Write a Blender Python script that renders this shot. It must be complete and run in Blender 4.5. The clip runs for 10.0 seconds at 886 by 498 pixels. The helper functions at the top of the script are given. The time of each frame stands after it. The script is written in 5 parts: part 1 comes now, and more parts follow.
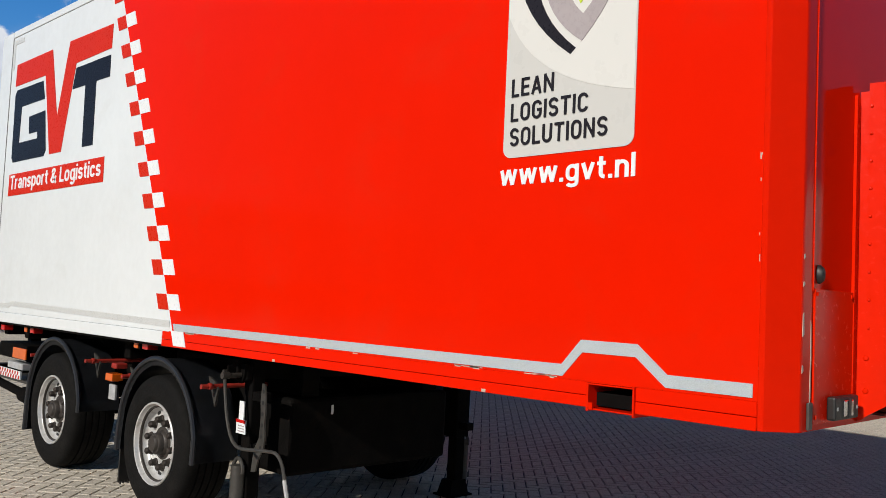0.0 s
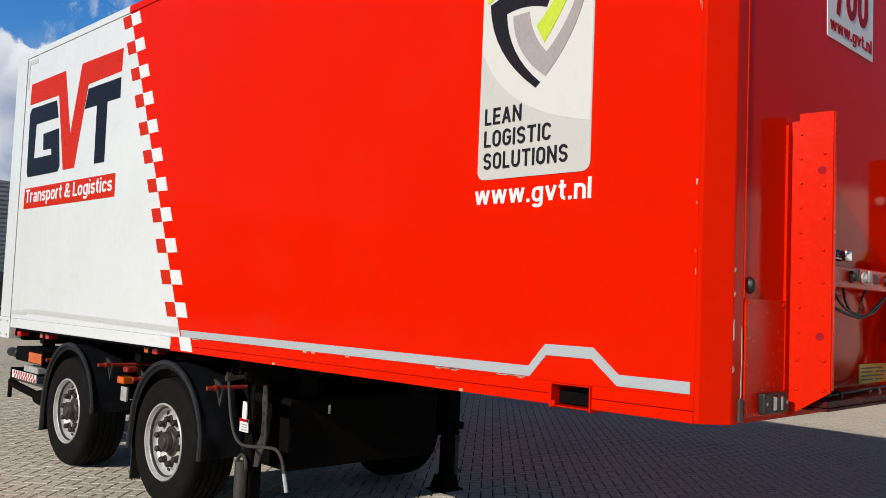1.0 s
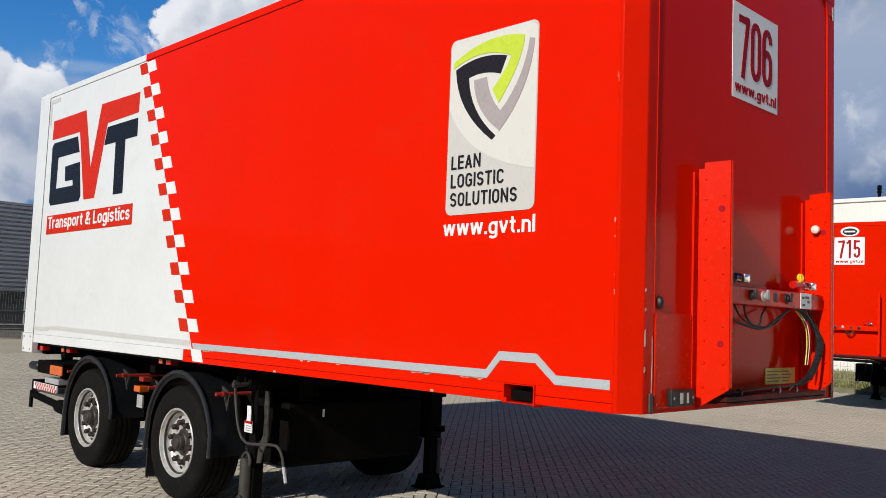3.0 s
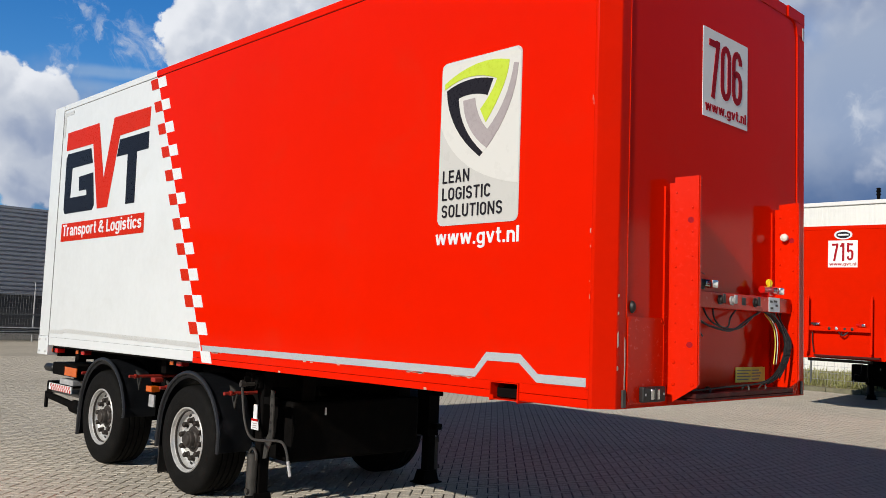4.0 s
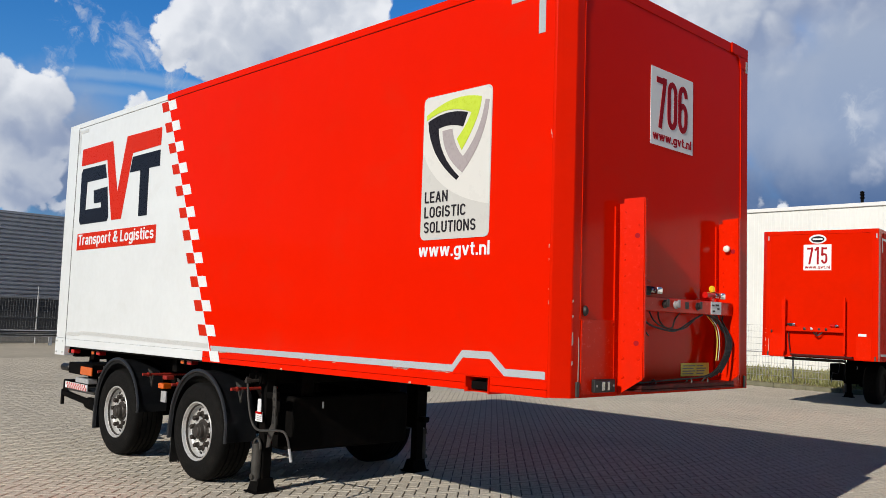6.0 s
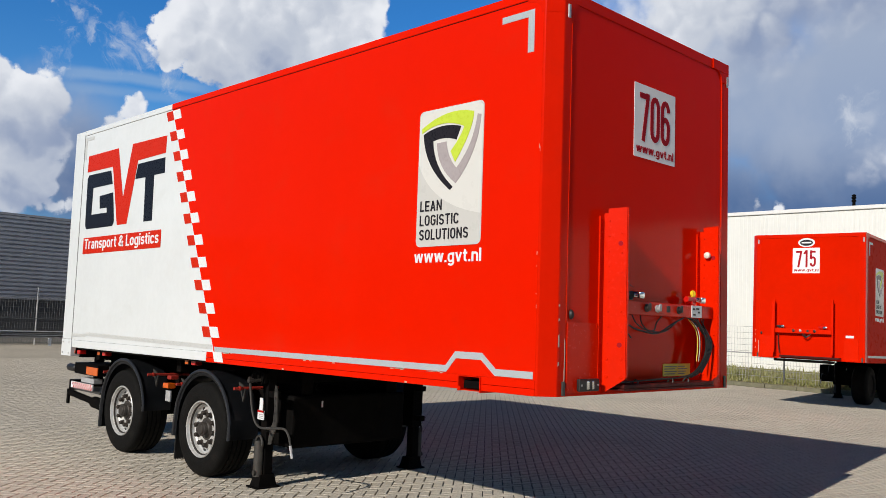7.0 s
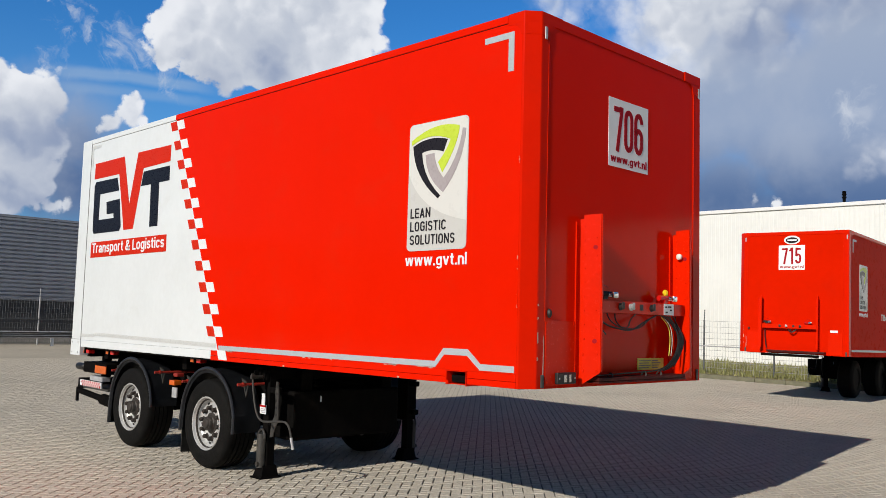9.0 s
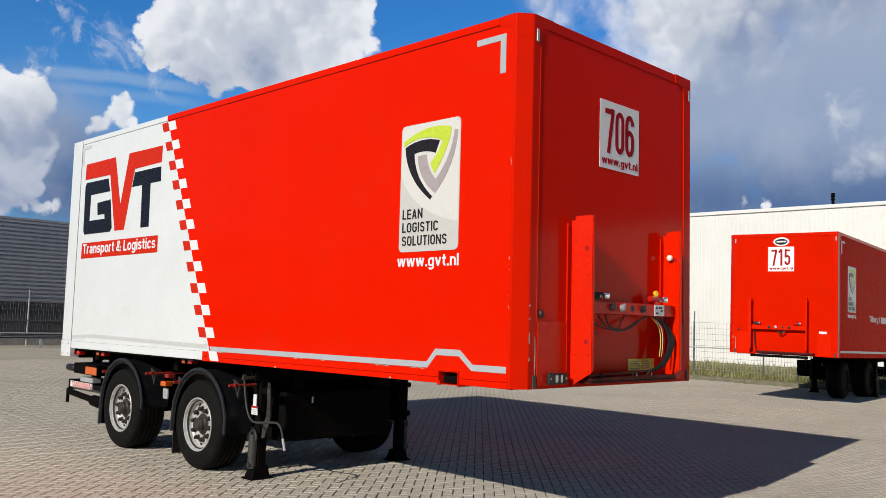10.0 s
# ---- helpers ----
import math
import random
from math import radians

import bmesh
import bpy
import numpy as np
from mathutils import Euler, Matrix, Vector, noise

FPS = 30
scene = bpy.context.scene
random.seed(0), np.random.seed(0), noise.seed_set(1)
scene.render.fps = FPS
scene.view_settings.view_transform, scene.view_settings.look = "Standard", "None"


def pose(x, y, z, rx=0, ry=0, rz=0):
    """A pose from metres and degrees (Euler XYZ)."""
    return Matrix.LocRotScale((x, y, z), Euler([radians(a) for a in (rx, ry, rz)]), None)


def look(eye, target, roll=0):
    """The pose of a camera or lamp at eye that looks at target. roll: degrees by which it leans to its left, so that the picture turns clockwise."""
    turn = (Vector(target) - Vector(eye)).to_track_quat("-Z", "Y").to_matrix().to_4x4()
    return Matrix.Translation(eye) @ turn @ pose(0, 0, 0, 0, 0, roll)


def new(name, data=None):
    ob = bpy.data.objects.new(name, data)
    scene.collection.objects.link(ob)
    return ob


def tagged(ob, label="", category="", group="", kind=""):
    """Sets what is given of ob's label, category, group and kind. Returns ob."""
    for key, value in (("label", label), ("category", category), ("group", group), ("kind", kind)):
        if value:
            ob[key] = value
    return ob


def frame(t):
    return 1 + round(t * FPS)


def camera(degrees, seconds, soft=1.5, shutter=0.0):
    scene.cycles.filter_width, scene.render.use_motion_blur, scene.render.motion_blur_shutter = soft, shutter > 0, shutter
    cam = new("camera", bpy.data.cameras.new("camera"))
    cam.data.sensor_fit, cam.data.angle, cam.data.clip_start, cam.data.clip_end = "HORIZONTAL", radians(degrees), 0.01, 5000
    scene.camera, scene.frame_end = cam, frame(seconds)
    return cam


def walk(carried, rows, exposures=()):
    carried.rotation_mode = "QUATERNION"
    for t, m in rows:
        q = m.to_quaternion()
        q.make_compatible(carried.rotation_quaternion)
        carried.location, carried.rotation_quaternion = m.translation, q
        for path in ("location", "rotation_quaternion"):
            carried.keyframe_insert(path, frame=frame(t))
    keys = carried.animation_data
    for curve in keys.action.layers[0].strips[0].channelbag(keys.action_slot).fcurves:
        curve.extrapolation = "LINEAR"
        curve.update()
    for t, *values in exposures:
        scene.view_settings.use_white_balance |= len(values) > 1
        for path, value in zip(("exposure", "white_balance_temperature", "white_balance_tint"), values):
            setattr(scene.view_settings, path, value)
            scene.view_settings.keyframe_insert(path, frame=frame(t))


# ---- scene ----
cam = camera(53.7, 10.0, soft=0.5)
PATH = [
    (0, (-3.032, -1.286, 1.667), (-1.619, 0.126, 1.768), 3.1),
    (0.5, (-3.18, -1.474, 1.708), (-1.772, -0.057, 1.805), 2.9),
    (1, (-3.26, -1.689, 1.707), (-1.856, -0.268, 1.813), 2.8),
    (1.5, (-3.352, -1.905, 1.708), (-1.952, -0.482, 1.829), 2.7),
    (2, (-3.504, -2.065, 1.696), (-2.104, -0.642, 1.832), 2.6),
    (2.5, (-3.661, -2.236, 1.699), (-2.256, -0.82, 1.842), 2.7),
    (4, (-4.017, -2.787, 1.72), (-2.622, -1.361, 1.87), 2.5),
    (4.5, (-4.168, -2.914, 1.723), (-2.776, -1.487, 1.876), 2.5),
    (5, (-4.278, -3.087, 1.733), (-2.882, -1.663, 1.889), 2.3),
    (5.5, (-4.387, -3.302, 1.731), (-2.99, -1.88, 1.885), 2.3),
    (7, (-4.765, -3.726, 1.753), (-3.36, -2.311, 1.909), 2.4),
    (7.5, (-4.817, -3.91, 1.744), (-3.412, -2.495, 1.904), 2.4),
    (8, (-4.908, -4.012, 1.763), (-3.502, -2.598, 1.918), 2.2),
    (8.5, (-5.022, -4.086, 1.782), (-3.616, -2.671, 1.929), 2.0),
    (9, (-5.081, -4.154, 1.772), (-3.673, -2.742, 1.922), 2.0),
    (9.5, (-5.102, -4.171, 1.758), (-3.687, -2.765, 1.913), 2.0),
    (10, (-5.106, -4.163, 1.766), (-3.683, -2.766, 1.92), 2.0),
]
walk(cam, [(t, look(eye, target, roll)) for t, eye, target, roll in PATH], [(0, -0.33, 6700, 10)])

# ---- world and sun ----
SUN_ELEVATION, SUN_AZIMUTH = 28.5, 262.5       # degrees; azimuth from +y towards +x
SKY_STRENGTH = 0.044


def heading(az, el):
    a, e = radians(az), radians(el)
    return Vector((math.sin(a) * math.cos(e), math.cos(a) * math.cos(e), math.sin(e)))


# cumulus heaps, thin veils, wisps and shaded cloud bases: azimuth, elevation, radius in degrees
HEAPS_A = [(36.3, 17.8, 4.3), (32.0, 17.1, 4.3), (38.5, 18.3, 2.3), (39.8, 17.2, 1.4), (28.0, 17.5, 2.7), (27.0, 16.3, 1.8), (25.7, 17.0, 1.1),
         (29.9, 15.5, 2.7), (33.1, 15.3, 2.3), (33.8, 22.0, 7.1), (30.3, 20.6, 4.1)]
HEAPS_B = [(18.4, 11.2, 2.9), (19.7, 12.5, 1.5), (20.6, 12.6, 0.8), (18.4, 10.0, 3.1), (20.0, 9.9, 1.8), (18.3, 7.4, 2.9), (19.9, 6.9, 1.5),
         (17.1, 11.6, 2.6), (25.0, 11.5, 1.4), (24.0, 11.0, 1.0), (25.8, 11.3, 0.9), (20.5, 5.6, 1.1), (21.6, 5.5, 0.9), (19.5, 5.3, 0.9),
         (19.6, 17.9, 0.5), (62.0, 7.1, 0.6), (63.0, 7.3, 0.8), (64.3, 7.4, 0.9), (65.7, 7.3, 0.7)]
HEAPS_C = [(52.8, 19.7, 1.1), (51.8, 20.2, 1.3), (53.3, 20.8, 1.2), (56.5, 19.7, 1.9), (57.8, 17.9, 2.3), (60.4, 19.5, 4.3), (63.8, 19.9, 4.7), (67.2, 20.6, 3.7), (70.1, 21.0, 3.7),
         (59.6, 16.5, 2.3), (54.4, 20.6, 1.0), (71.9, 10.5, 1.1), (71.2, 10.0, 0.8), (71.0, 12.9, 0.6)]
VEILS = [(21.8, 9.6, 4.4), (22.2, 7.2, 4.4), (63.6, 13.9, 6.4), (67.5, 12.4, 7.1), (71.3, 13.5, 8.2), (61.5, 11.2, 4.5), (65.3, 8.7, 4.1), (69.5, 8.7, 4.5), (73.6, 8.5, 6.0),
         (22.5, 10.6, 2.3), (21.7, 11.4, 2.1), (22.6, 8.2, 3.1), (19.9, 5.9, 2.9), (62.6, 7.7, 5.6), (66.9, 6.9, 5.6), (71.3, 7.3, 6.0),
         (76.0, 15.5, 11.2)]
WISPS = [(21.3, 17.2, 1.2), (20.7, 15.6, 1.0), (21.9, 16.1, 1.1), (23.9, 15.8, 1.2), (23.1, 15.0, 0.9), (25.3, 15.8, 0.9), (27.1, 14.4, 0.9),
         (70.6, 13.1, 0.9), (56.3, 7.3, 1.1), (53.2, 18.9, 0.8)]
SHADES = [(21.2, 9.7, 3.1), (20.4, 8.6, 3.7), (18.2, 9.4, 2.3), (22.0, 8.1, 2.9), (19.0, 5.8, 2.9), (30.0, 14.1, 2.3), (33.5, 14.8, 2.3),
         (27.8, 15.2, 1.3), (64.5, 16.3, 3.3), (67.9, 17.0, 4.5), (70.7, 17.5, 4.5)]

world = bpy.data.worlds.new("sky")
scene.world = world
world.use_nodes = True
nt = world.node_tree
nt.nodes.clear()


class Graph:
    """Short-hand for building node trees."""

    def __init__(self, tree):
        self.tree = tree

    def node(self, kind, **inputs):
        n = self.tree.nodes.new(kind)
        for key, value in inputs.items():
            self.put(n, key, value)
        return n

    def put(self, n, key, value):
        socket = n.inputs[int(key[1:])] if key[0] == "i" and key[1:].isdigit() else n.inputs[key.replace("_", " ")]
        if isinstance(value, bpy.types.NodeSocket):
            self.tree.links.new(value, socket)
        else:
            socket.default_value = value

    def math(self, op, a, b=0.0, c=0.0, clamp=False):
        n = self.tree.nodes.new("ShaderNodeMath")
        n.operation, n.use_clamp = op, clamp
        for k, v in enumerate((a, b, c)):
            self.put(n, "i%d" % k, v)
        return n.outputs[0]

    def vec(self, op, a, b=(0, 0, 0), out=0):
        n = self.tree.nodes.new("ShaderNodeVectorMath")
        n.operation = op
        self.put(n, "i0", a)
        self.put(n, "i1", b)
        return n.outputs[out]

    def mix(self, fac, a, b, blend="MIX"):
        n = self.tree.nodes.new("ShaderNodeMix")
        n.data_type, n.blend_type = "RGBA", blend
        for socket, v in ((n.inputs[0], fac), (n.inputs[6], a), (n.inputs[7], b)):
            if isinstance(v, bpy.types.NodeSocket):
                self.tree.links.new(v, socket)
            else:
                socket.default_value = v
        return n.outputs[2]

    def noise(self, vector, scale, detail=4.0, rough=0.55, distortion=0.0):
        n = self.node("ShaderNodeTexNoise", Scale=scale, Detail=detail, Roughness=rough, Distortion=distortion)
        if vector is not None:
            self.tree.links.new(vector, n.inputs["Vector"])
        return n.outputs[0]

    def steps(self, value, low, high, to0=0.0, to1=1.0):
        n = self.tree.nodes.new("ShaderNodeMapRange")
        n.interpolation_type = "SMOOTHSTEP"
        for k, v in enumerate((value, low, high, to0, to1)):
            self.put(n, "i%d" % k, v)
        return n.outputs[0]


def rgba(c):
    return (c[0], c[1], c[2], 1.0)


g = Graph(nt)
sky = nt.nodes.new("ShaderNodeTexSky")
sky.sky_type, sky.sun_disc = "NISHITA", False
sky.sun_elevation, sky.sun_rotation = radians(SUN_ELEVATION), radians(SUN_AZIMUTH)
sky.air_density, sky.dust_density, sky.ozone_density = 1.0, 0.4, 2.5
way = g.node("ShaderNodeTexCoord").outputs["Generated"]


def heap_field(rows):
    """Depth inside the union of round heaps, in radians."""
    field = None
    for az, el, r in rows:
        far = g.vec("LENGTH", g.vec("SUBTRACT", way, tuple(heading(az, el))), out=1)
        one = g.math("SUBTRACT", radians(r), far)
        field = one if field is None else g.math("MAXIMUM", field, one)
    return field


def shaken(scale, amount, detail):
    n = g.node("ShaderNodeTexNoise", Vector=way, Scale=scale, Detail=detail, Roughness=0.55)
    v = g.vec("SUBTRACT", n.outputs["Color"], (0.5, 0.5, 0.5))
    v = g.vec("SCALE", v)
    v.node.inputs[3].default_value = amount
    return v


def lobes(where, scale):
    """Round cauliflower swellings."""
    n = g.node("ShaderNodeTexVoronoi", Vector=where, Scale=scale)
    n.feature, n.inputs["Smoothness"].default_value = "SMOOTH_F1", 0.25
    return g.math("SUBTRACT", 0.5, n.outputs["Distance"])


straight = way
way = g.vec("ADD", g.vec("ADD", straight, shaken(14.0, 0.05, 2.0)), shaken(60.0, 0.016, 4.0))
heaps = g.math("MAXIMUM", heap_field(HEAPS_A), heap_field(HEAPS_B))
soft_heaps = heap_field(HEAPS_C)
wisps = heap_field(WISPS)
bent = way
way = g.vec("ADD", straight, shaken(7.0, 0.05, 3.0))
veils = heap_field(VEILS)
band = heap_field([(25.0, 13.5, 5.7)])
shades = heap_field(SHADES)
way = straight
big, small = lobes(bent, 26.0), lobes(bent, 64.0)
toward = tuple((heading(330.0, 30.0)) * 0.014)
turned_to = g.vec("ADD", bent, toward)
relief = g.math("ADD", g.math("SUBTRACT", big, lobes(turned_to, 26.0)), g.math("MULTIPLY", g.math("SUBTRACT", small, lobes(turned_to, 64.0)), 0.35))
grain_ = g.noise(way, 60.0, 6.0, 0.6)
billow = g.noise(way, 9.0, 5.0, 0.55, 0.2)
swell = g.math("MULTIPLY_ADD", big, 0.020, g.math("MULTIPLY_ADD", small, 0.010, g.math("MULTIPLY_ADD", grain_, 0.016, -0.008)))
puffs = g.math("SUBTRACT", g.math("ADD", heaps, swell), 0.005)
soft_puffs = g.math("ADD", soft_heaps, swell)
split = nt.nodes.new("ShaderNodeSeparateXYZ")
nt.links.new(way, split.inputs[0])
up, ahead, east = split.outputs[2], split.outputs[1], split.outputs[0]
# added banks of cumulus out of view round the horizon, tuned for fill light
rest = g.noise(g.vec("MULTIPLY", way, (1.0, 1.0, 2.2)), 2.6, 8.0, 0.58, 0.3)
outside = g.steps(g.math("ADD", g.math("MULTIPLY", east, 0.62), g.math("MULTIPLY", ahead, 0.78)), 0.35, 0.75, 1.0, 0.0)
scatter = g.math("MULTIPLY", g.math("MULTIPLY", g.steps(rest, 0.60, 0.74), outside), g.steps(up, 0.34, 0.50, 1.0, 0.0))
cover = g.math("MAXIMUM", g.math("MAXIMUM", g.steps(puffs, 0.0, 0.007), g.steps(soft_puffs, -0.012, 0.045)), scatter)
veil = g.steps(g.math("ADD", veils, g.math("MULTIPLY_ADD", billow, 0.10, -0.05)), -0.02, 0.07)
wisp = g.steps(g.math("ADD", wisps, g.math("MULTIPLY_ADD", g.noise(bent, 40.0, 7.0, 0.62, 0.8), 0.13, -0.058)), 0.0, 0.045, 0.0, 0.55)
level = g.math("ADD", up, g.math("MULTIPLY_ADD", billow, 0.02, -0.01))
stripe = g.math("MAXIMUM", g.steps(g.math("ABSOLUTE", g.math("SUBTRACT", level, 0.237)), 0.002, 0.009, 1.0, 0.0), g.steps(g.math("ABSOLUTE", g.math("SUBTRACT", level, 0.2215)), 0.001, 0.008, 0.6, 0.0))
streak = g.math("MULTIPLY", stripe, g.steps(band, 0.0, 0.05, 0.0, 0.42))
shade = g.steps(g.math("ADD", shades, g.math("MULTIPLY_ADD", grain_, 0.03, -0.015)), -0.02, 0.05)

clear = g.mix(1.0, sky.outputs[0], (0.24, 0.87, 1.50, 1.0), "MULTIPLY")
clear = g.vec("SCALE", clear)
# sky dims steeply above the view, to weaken the fill light in shadows
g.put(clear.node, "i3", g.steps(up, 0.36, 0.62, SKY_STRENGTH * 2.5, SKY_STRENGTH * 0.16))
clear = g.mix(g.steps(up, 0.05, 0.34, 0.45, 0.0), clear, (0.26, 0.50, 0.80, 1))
# grey laid over the sky out of view, to dim and neutralise fill light
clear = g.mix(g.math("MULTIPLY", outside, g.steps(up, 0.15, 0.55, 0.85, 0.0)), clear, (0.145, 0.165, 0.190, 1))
inner = g.steps(g.math("MAXIMUM", puffs, soft_puffs), 0.004, 0.05, 1.0, 0.0)
tone = g.math("MULTIPLY_ADD", relief, 0.42, g.math("MULTIPLY_ADD", inner, 0.22, g.math("MULTIPLY_ADD", grain_, 0.26, 0.50)))
tone = g.math("MULTIPLY_ADD", shade, -0.60, tone, clamp=True)
white = g.mix(g.steps(tone, 0.0, 0.6), (0.33, 0.42, 0.63, 1), (0.68, 0.75, 0.88, 1))
white = g.mix(g.steps(tone, 0.5, 1.0), white, (1.02, 1.07, 1.16, 1))
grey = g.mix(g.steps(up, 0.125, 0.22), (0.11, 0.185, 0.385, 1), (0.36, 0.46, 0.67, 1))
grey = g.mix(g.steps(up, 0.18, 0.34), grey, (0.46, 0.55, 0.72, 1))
grey = g.mix(g.steps(billow, 0.42, 0.72, 0.0, 0.35), grey, (0.60, 0.66, 0.78, 1))
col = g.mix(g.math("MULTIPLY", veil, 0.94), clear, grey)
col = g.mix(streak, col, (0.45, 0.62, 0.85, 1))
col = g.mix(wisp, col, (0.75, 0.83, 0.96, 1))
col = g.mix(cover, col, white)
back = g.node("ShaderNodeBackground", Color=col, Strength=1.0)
out = g.node("ShaderNodeOutputWorld")
nt.links.new(back.outputs[0], out.inputs[0])

sun = new("sun", bpy.data.lights.new("sun", "SUN"))
sun.data.energy, sun.data.angle, sun.data.color = 5.0, radians(0.5), (1.0, 0.95, 0.865)
sun.matrix_world = look(heading(SUN_AZIMUTH, SUN_ELEVATION) * 60, (0, 0, 0))


# ---- materials ----
def material(name, color, rough=0.5, metal=0.0, vary=0.12, scale=6.0, bump=0.0, bump_scale=60.0, coat=0.0, dirt=None, dirt_amount=0.0, dirt_scale=2.0, specular=0.5, wave=0.0):
    m = bpy.data.materials.new(name)
    m.use_nodes = True
    q = Graph(m.node_tree)
    b = m.node_tree.nodes["Principled BSDF"]
    place = q.node("ShaderNodeTexCoord").outputs["Object"]
    n1 = q.noise(place, scale, 5.0, 0.6)
    n2 = q.noise(place, scale * 9.0, 4.0, 0.6)
    both = q.math("MULTIPLY_ADD", n1, 0.65, q.math("MULTIPLY", n2, 0.35))
    dark = rgba([c * (1 - vary) for c in color])
    light = rgba([min(0.95, c * (1 + vary)) for c in color])
    c = q.mix(q.steps(both, 0.32, 0.68), dark, light)
    if dirt:
        spots = q.noise(place, dirt_scale, 7.0, 0.68, 0.4)
        c = q.mix(q.math("MULTIPLY", q.steps(spots, 0.5, 0.72), dirt_amount), c, rgba(dirt))
    m.node_tree.links.new(c, b.inputs["Base Color"])
    rr = q.steps(n2, 0.25, 0.75, max(0.02, rough * 0.8), min(1.0, rough * 1.2))
    m.node_tree.links.new(rr, b.inputs["Roughness"])
    b.inputs["Metallic"].default_value = metal
    b.inputs["Specular IOR Level"].default_value = specular
    b.inputs["Coat Weight"].default_value = coat
    b.inputs["Coat Roughness"].default_value = 0.04
    if bump or wave:
        high = q.math("MULTIPLY", q.noise(place, bump_scale, 5.0, 0.6), bump)
        if wave:
            high = q.math("ADD", high, q.math("MULTIPLY", q.noise(place, 1.3, 2.0, 0.5), wave))
        bp = q.node("ShaderNodeBump", Height=high, Strength=1.0, Distance=1.0)
        m.node_tree.links.new(bp.outputs[0], b.inputs["Normal"])
        m.node_tree.links.new(bp.outputs[0], b.inputs["Coat Normal"])
    return m


RED = material("red_paint", (0.74, 0.0105, 0.0006), 0.09, specular=0.062, vary=0.02, scale=0.7, coat=0.0, wave=0.003, dirt=(0.55, 0.05, 0.02), dirt_amount=0.10)
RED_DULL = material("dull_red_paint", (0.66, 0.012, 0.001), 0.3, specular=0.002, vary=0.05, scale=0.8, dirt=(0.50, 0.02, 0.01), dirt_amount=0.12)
RED_POST = material("red_post_paint", (0.68, 0.0115, 0.001), 0.14, specular=0.06, vary=0.03, scale=2.5, dirt=(0.45, 0.02, 0.01), dirt_amount=0.12, dirt_scale=3.0)
RED_METAL = material("red_steel_paint", (0.72, 0.014, 0.0005), 0.24, specular=0.14, vary=0.04, scale=4.0, dirt=(0.45, 0.03, 0.015), dirt_amount=0.10, dirt_scale=5.0)
WHITE = material("white_paint", (0.74, 0.78, 0.80), 0.22, vary=0.03, scale=1.5, coat=0.25, wave=0.003, dirt=(0.55, 0.55, 0.5), dirt_amount=0.12)
WHITE_FILM = material("white_film", (0.75, 0.78, 0.80), 0.3, vary=0.03, specular=0.2)
STICKER_FILM = material("white_sticker_film", (0.92, 0.92, 0.91), 0.2, vary=0.01, specular=0.6)
PALE_FILM = material("off_white_film", (0.66, 0.66, 0.635), 0.3, vary=0.008, scale=1.0, specular=0.2)
SILVER_FILM = material("pale_grey_film", (0.56, 0.56, 0.54), 0.3, vary=0.008, scale=1.0, specular=0.2)
RED_FILM = material("red_film", (0.58, 0.024, 0.008), 0.3, vary=0.03, specular=0.06)
NAVY_FILM = material("navy_film", (0.012, 0.014, 0.022), 0.3, vary=0.05, specular=0.08)
CHARCOAL_FILM = material("charcoal_film", (0.018, 0.016, 0.02), 0.3, vary=0.05, specular=0.2)
LIME_FILM = material("lime_film", (0.52, 0.66, 0.06), 0.3, vary=0.05, specular=0.2)
TAUPE_FILM = material("taupe_film", (0.38, 0.34, 0.35), 0.3, vary=0.05, specular=0.2)
# dark red number print; also the shade drawn in the stake holes
DARK_RED_FILM_HOLE_SHADE = material("dark_red_film_hole_shade", (0.36, 0.012, 0.02), 0.3, vary=0.05, specular=0.03)
def tape_material(name, color):
    """Retro-reflective tape: fine cells with darker edges and a little grime."""
    m = material(name, color, 0.32, vary=0.03, scale=8.0, dirt=(0.55, 0.52, 0.44), dirt_amount=0.18, dirt_scale=9.0)
    q = Graph(m.node_tree)
    bsdf = m.node_tree.nodes["Principled BSDF"]
    plain = bsdf.inputs["Base Color"].links[0].from_socket
    cells = q.node("ShaderNodeTexVoronoi", Vector=q.node("ShaderNodeTexCoord").outputs["Object"], Scale=120.0)
    cells.feature = "DISTANCE_TO_EDGE"
    edge = q.steps(cells.outputs["Distance"], 0.03, 0.14, 0.22, 0.0)
    m.node_tree.links.new(q.mix(edge, plain, rgba([k * 0.35 for k in color])), bsdf.inputs["Base Color"])
    return m


TAPE = tape_material("reflective_tape", (0.45, 0.50, 0.53))
TAPE_WHITE = tape_material("white_reflective_tape", (0.60, 0.62, 0.62))
# dark red stands for the shade in the seam under the top rail
GAP = material("seam_shade_red", (0.06, 0.005, 0.004), 0.6, vary=0.1, specular=0.05)
GREY_GAP = material("grey_sealant", (0.22, 0.23, 0.23), 0.6, vary=0.1)
BARE = material("chipped_primer", (0.55, 0.42, 0.33), 0.6, vary=0.2, scale=40.0)
RUBBER = material("tyre_rubber", (0.0065, 0.0063, 0.006), 0.8, specular=0.12, vary=0.25, scale=10.0, bump=0.002, bump_scale=90.0, dirt=(0.02, 0.018, 0.016), dirt_amount=0.4, dirt_scale=7.0)
PLASTIC = material("black_mudguard_plastic", (0.016, 0.018, 0.022), 0.36, specular=0.5, vary=0.2, scale=12.0, bump=0.0008, bump_scale=200.0, dirt=(0.03, 0.028, 0.026), dirt_amount=0.25, dirt_scale=4.0)
STEEL_BLACK = material("black_chassis_paint", (0.004, 0.0037, 0.0036), 0.8, specular=0.05, vary=0.3, scale=9.0, bump=0.001, dirt=(0.014, 0.009, 0.006), dirt_amount=0.35, dirt_scale=5.0)
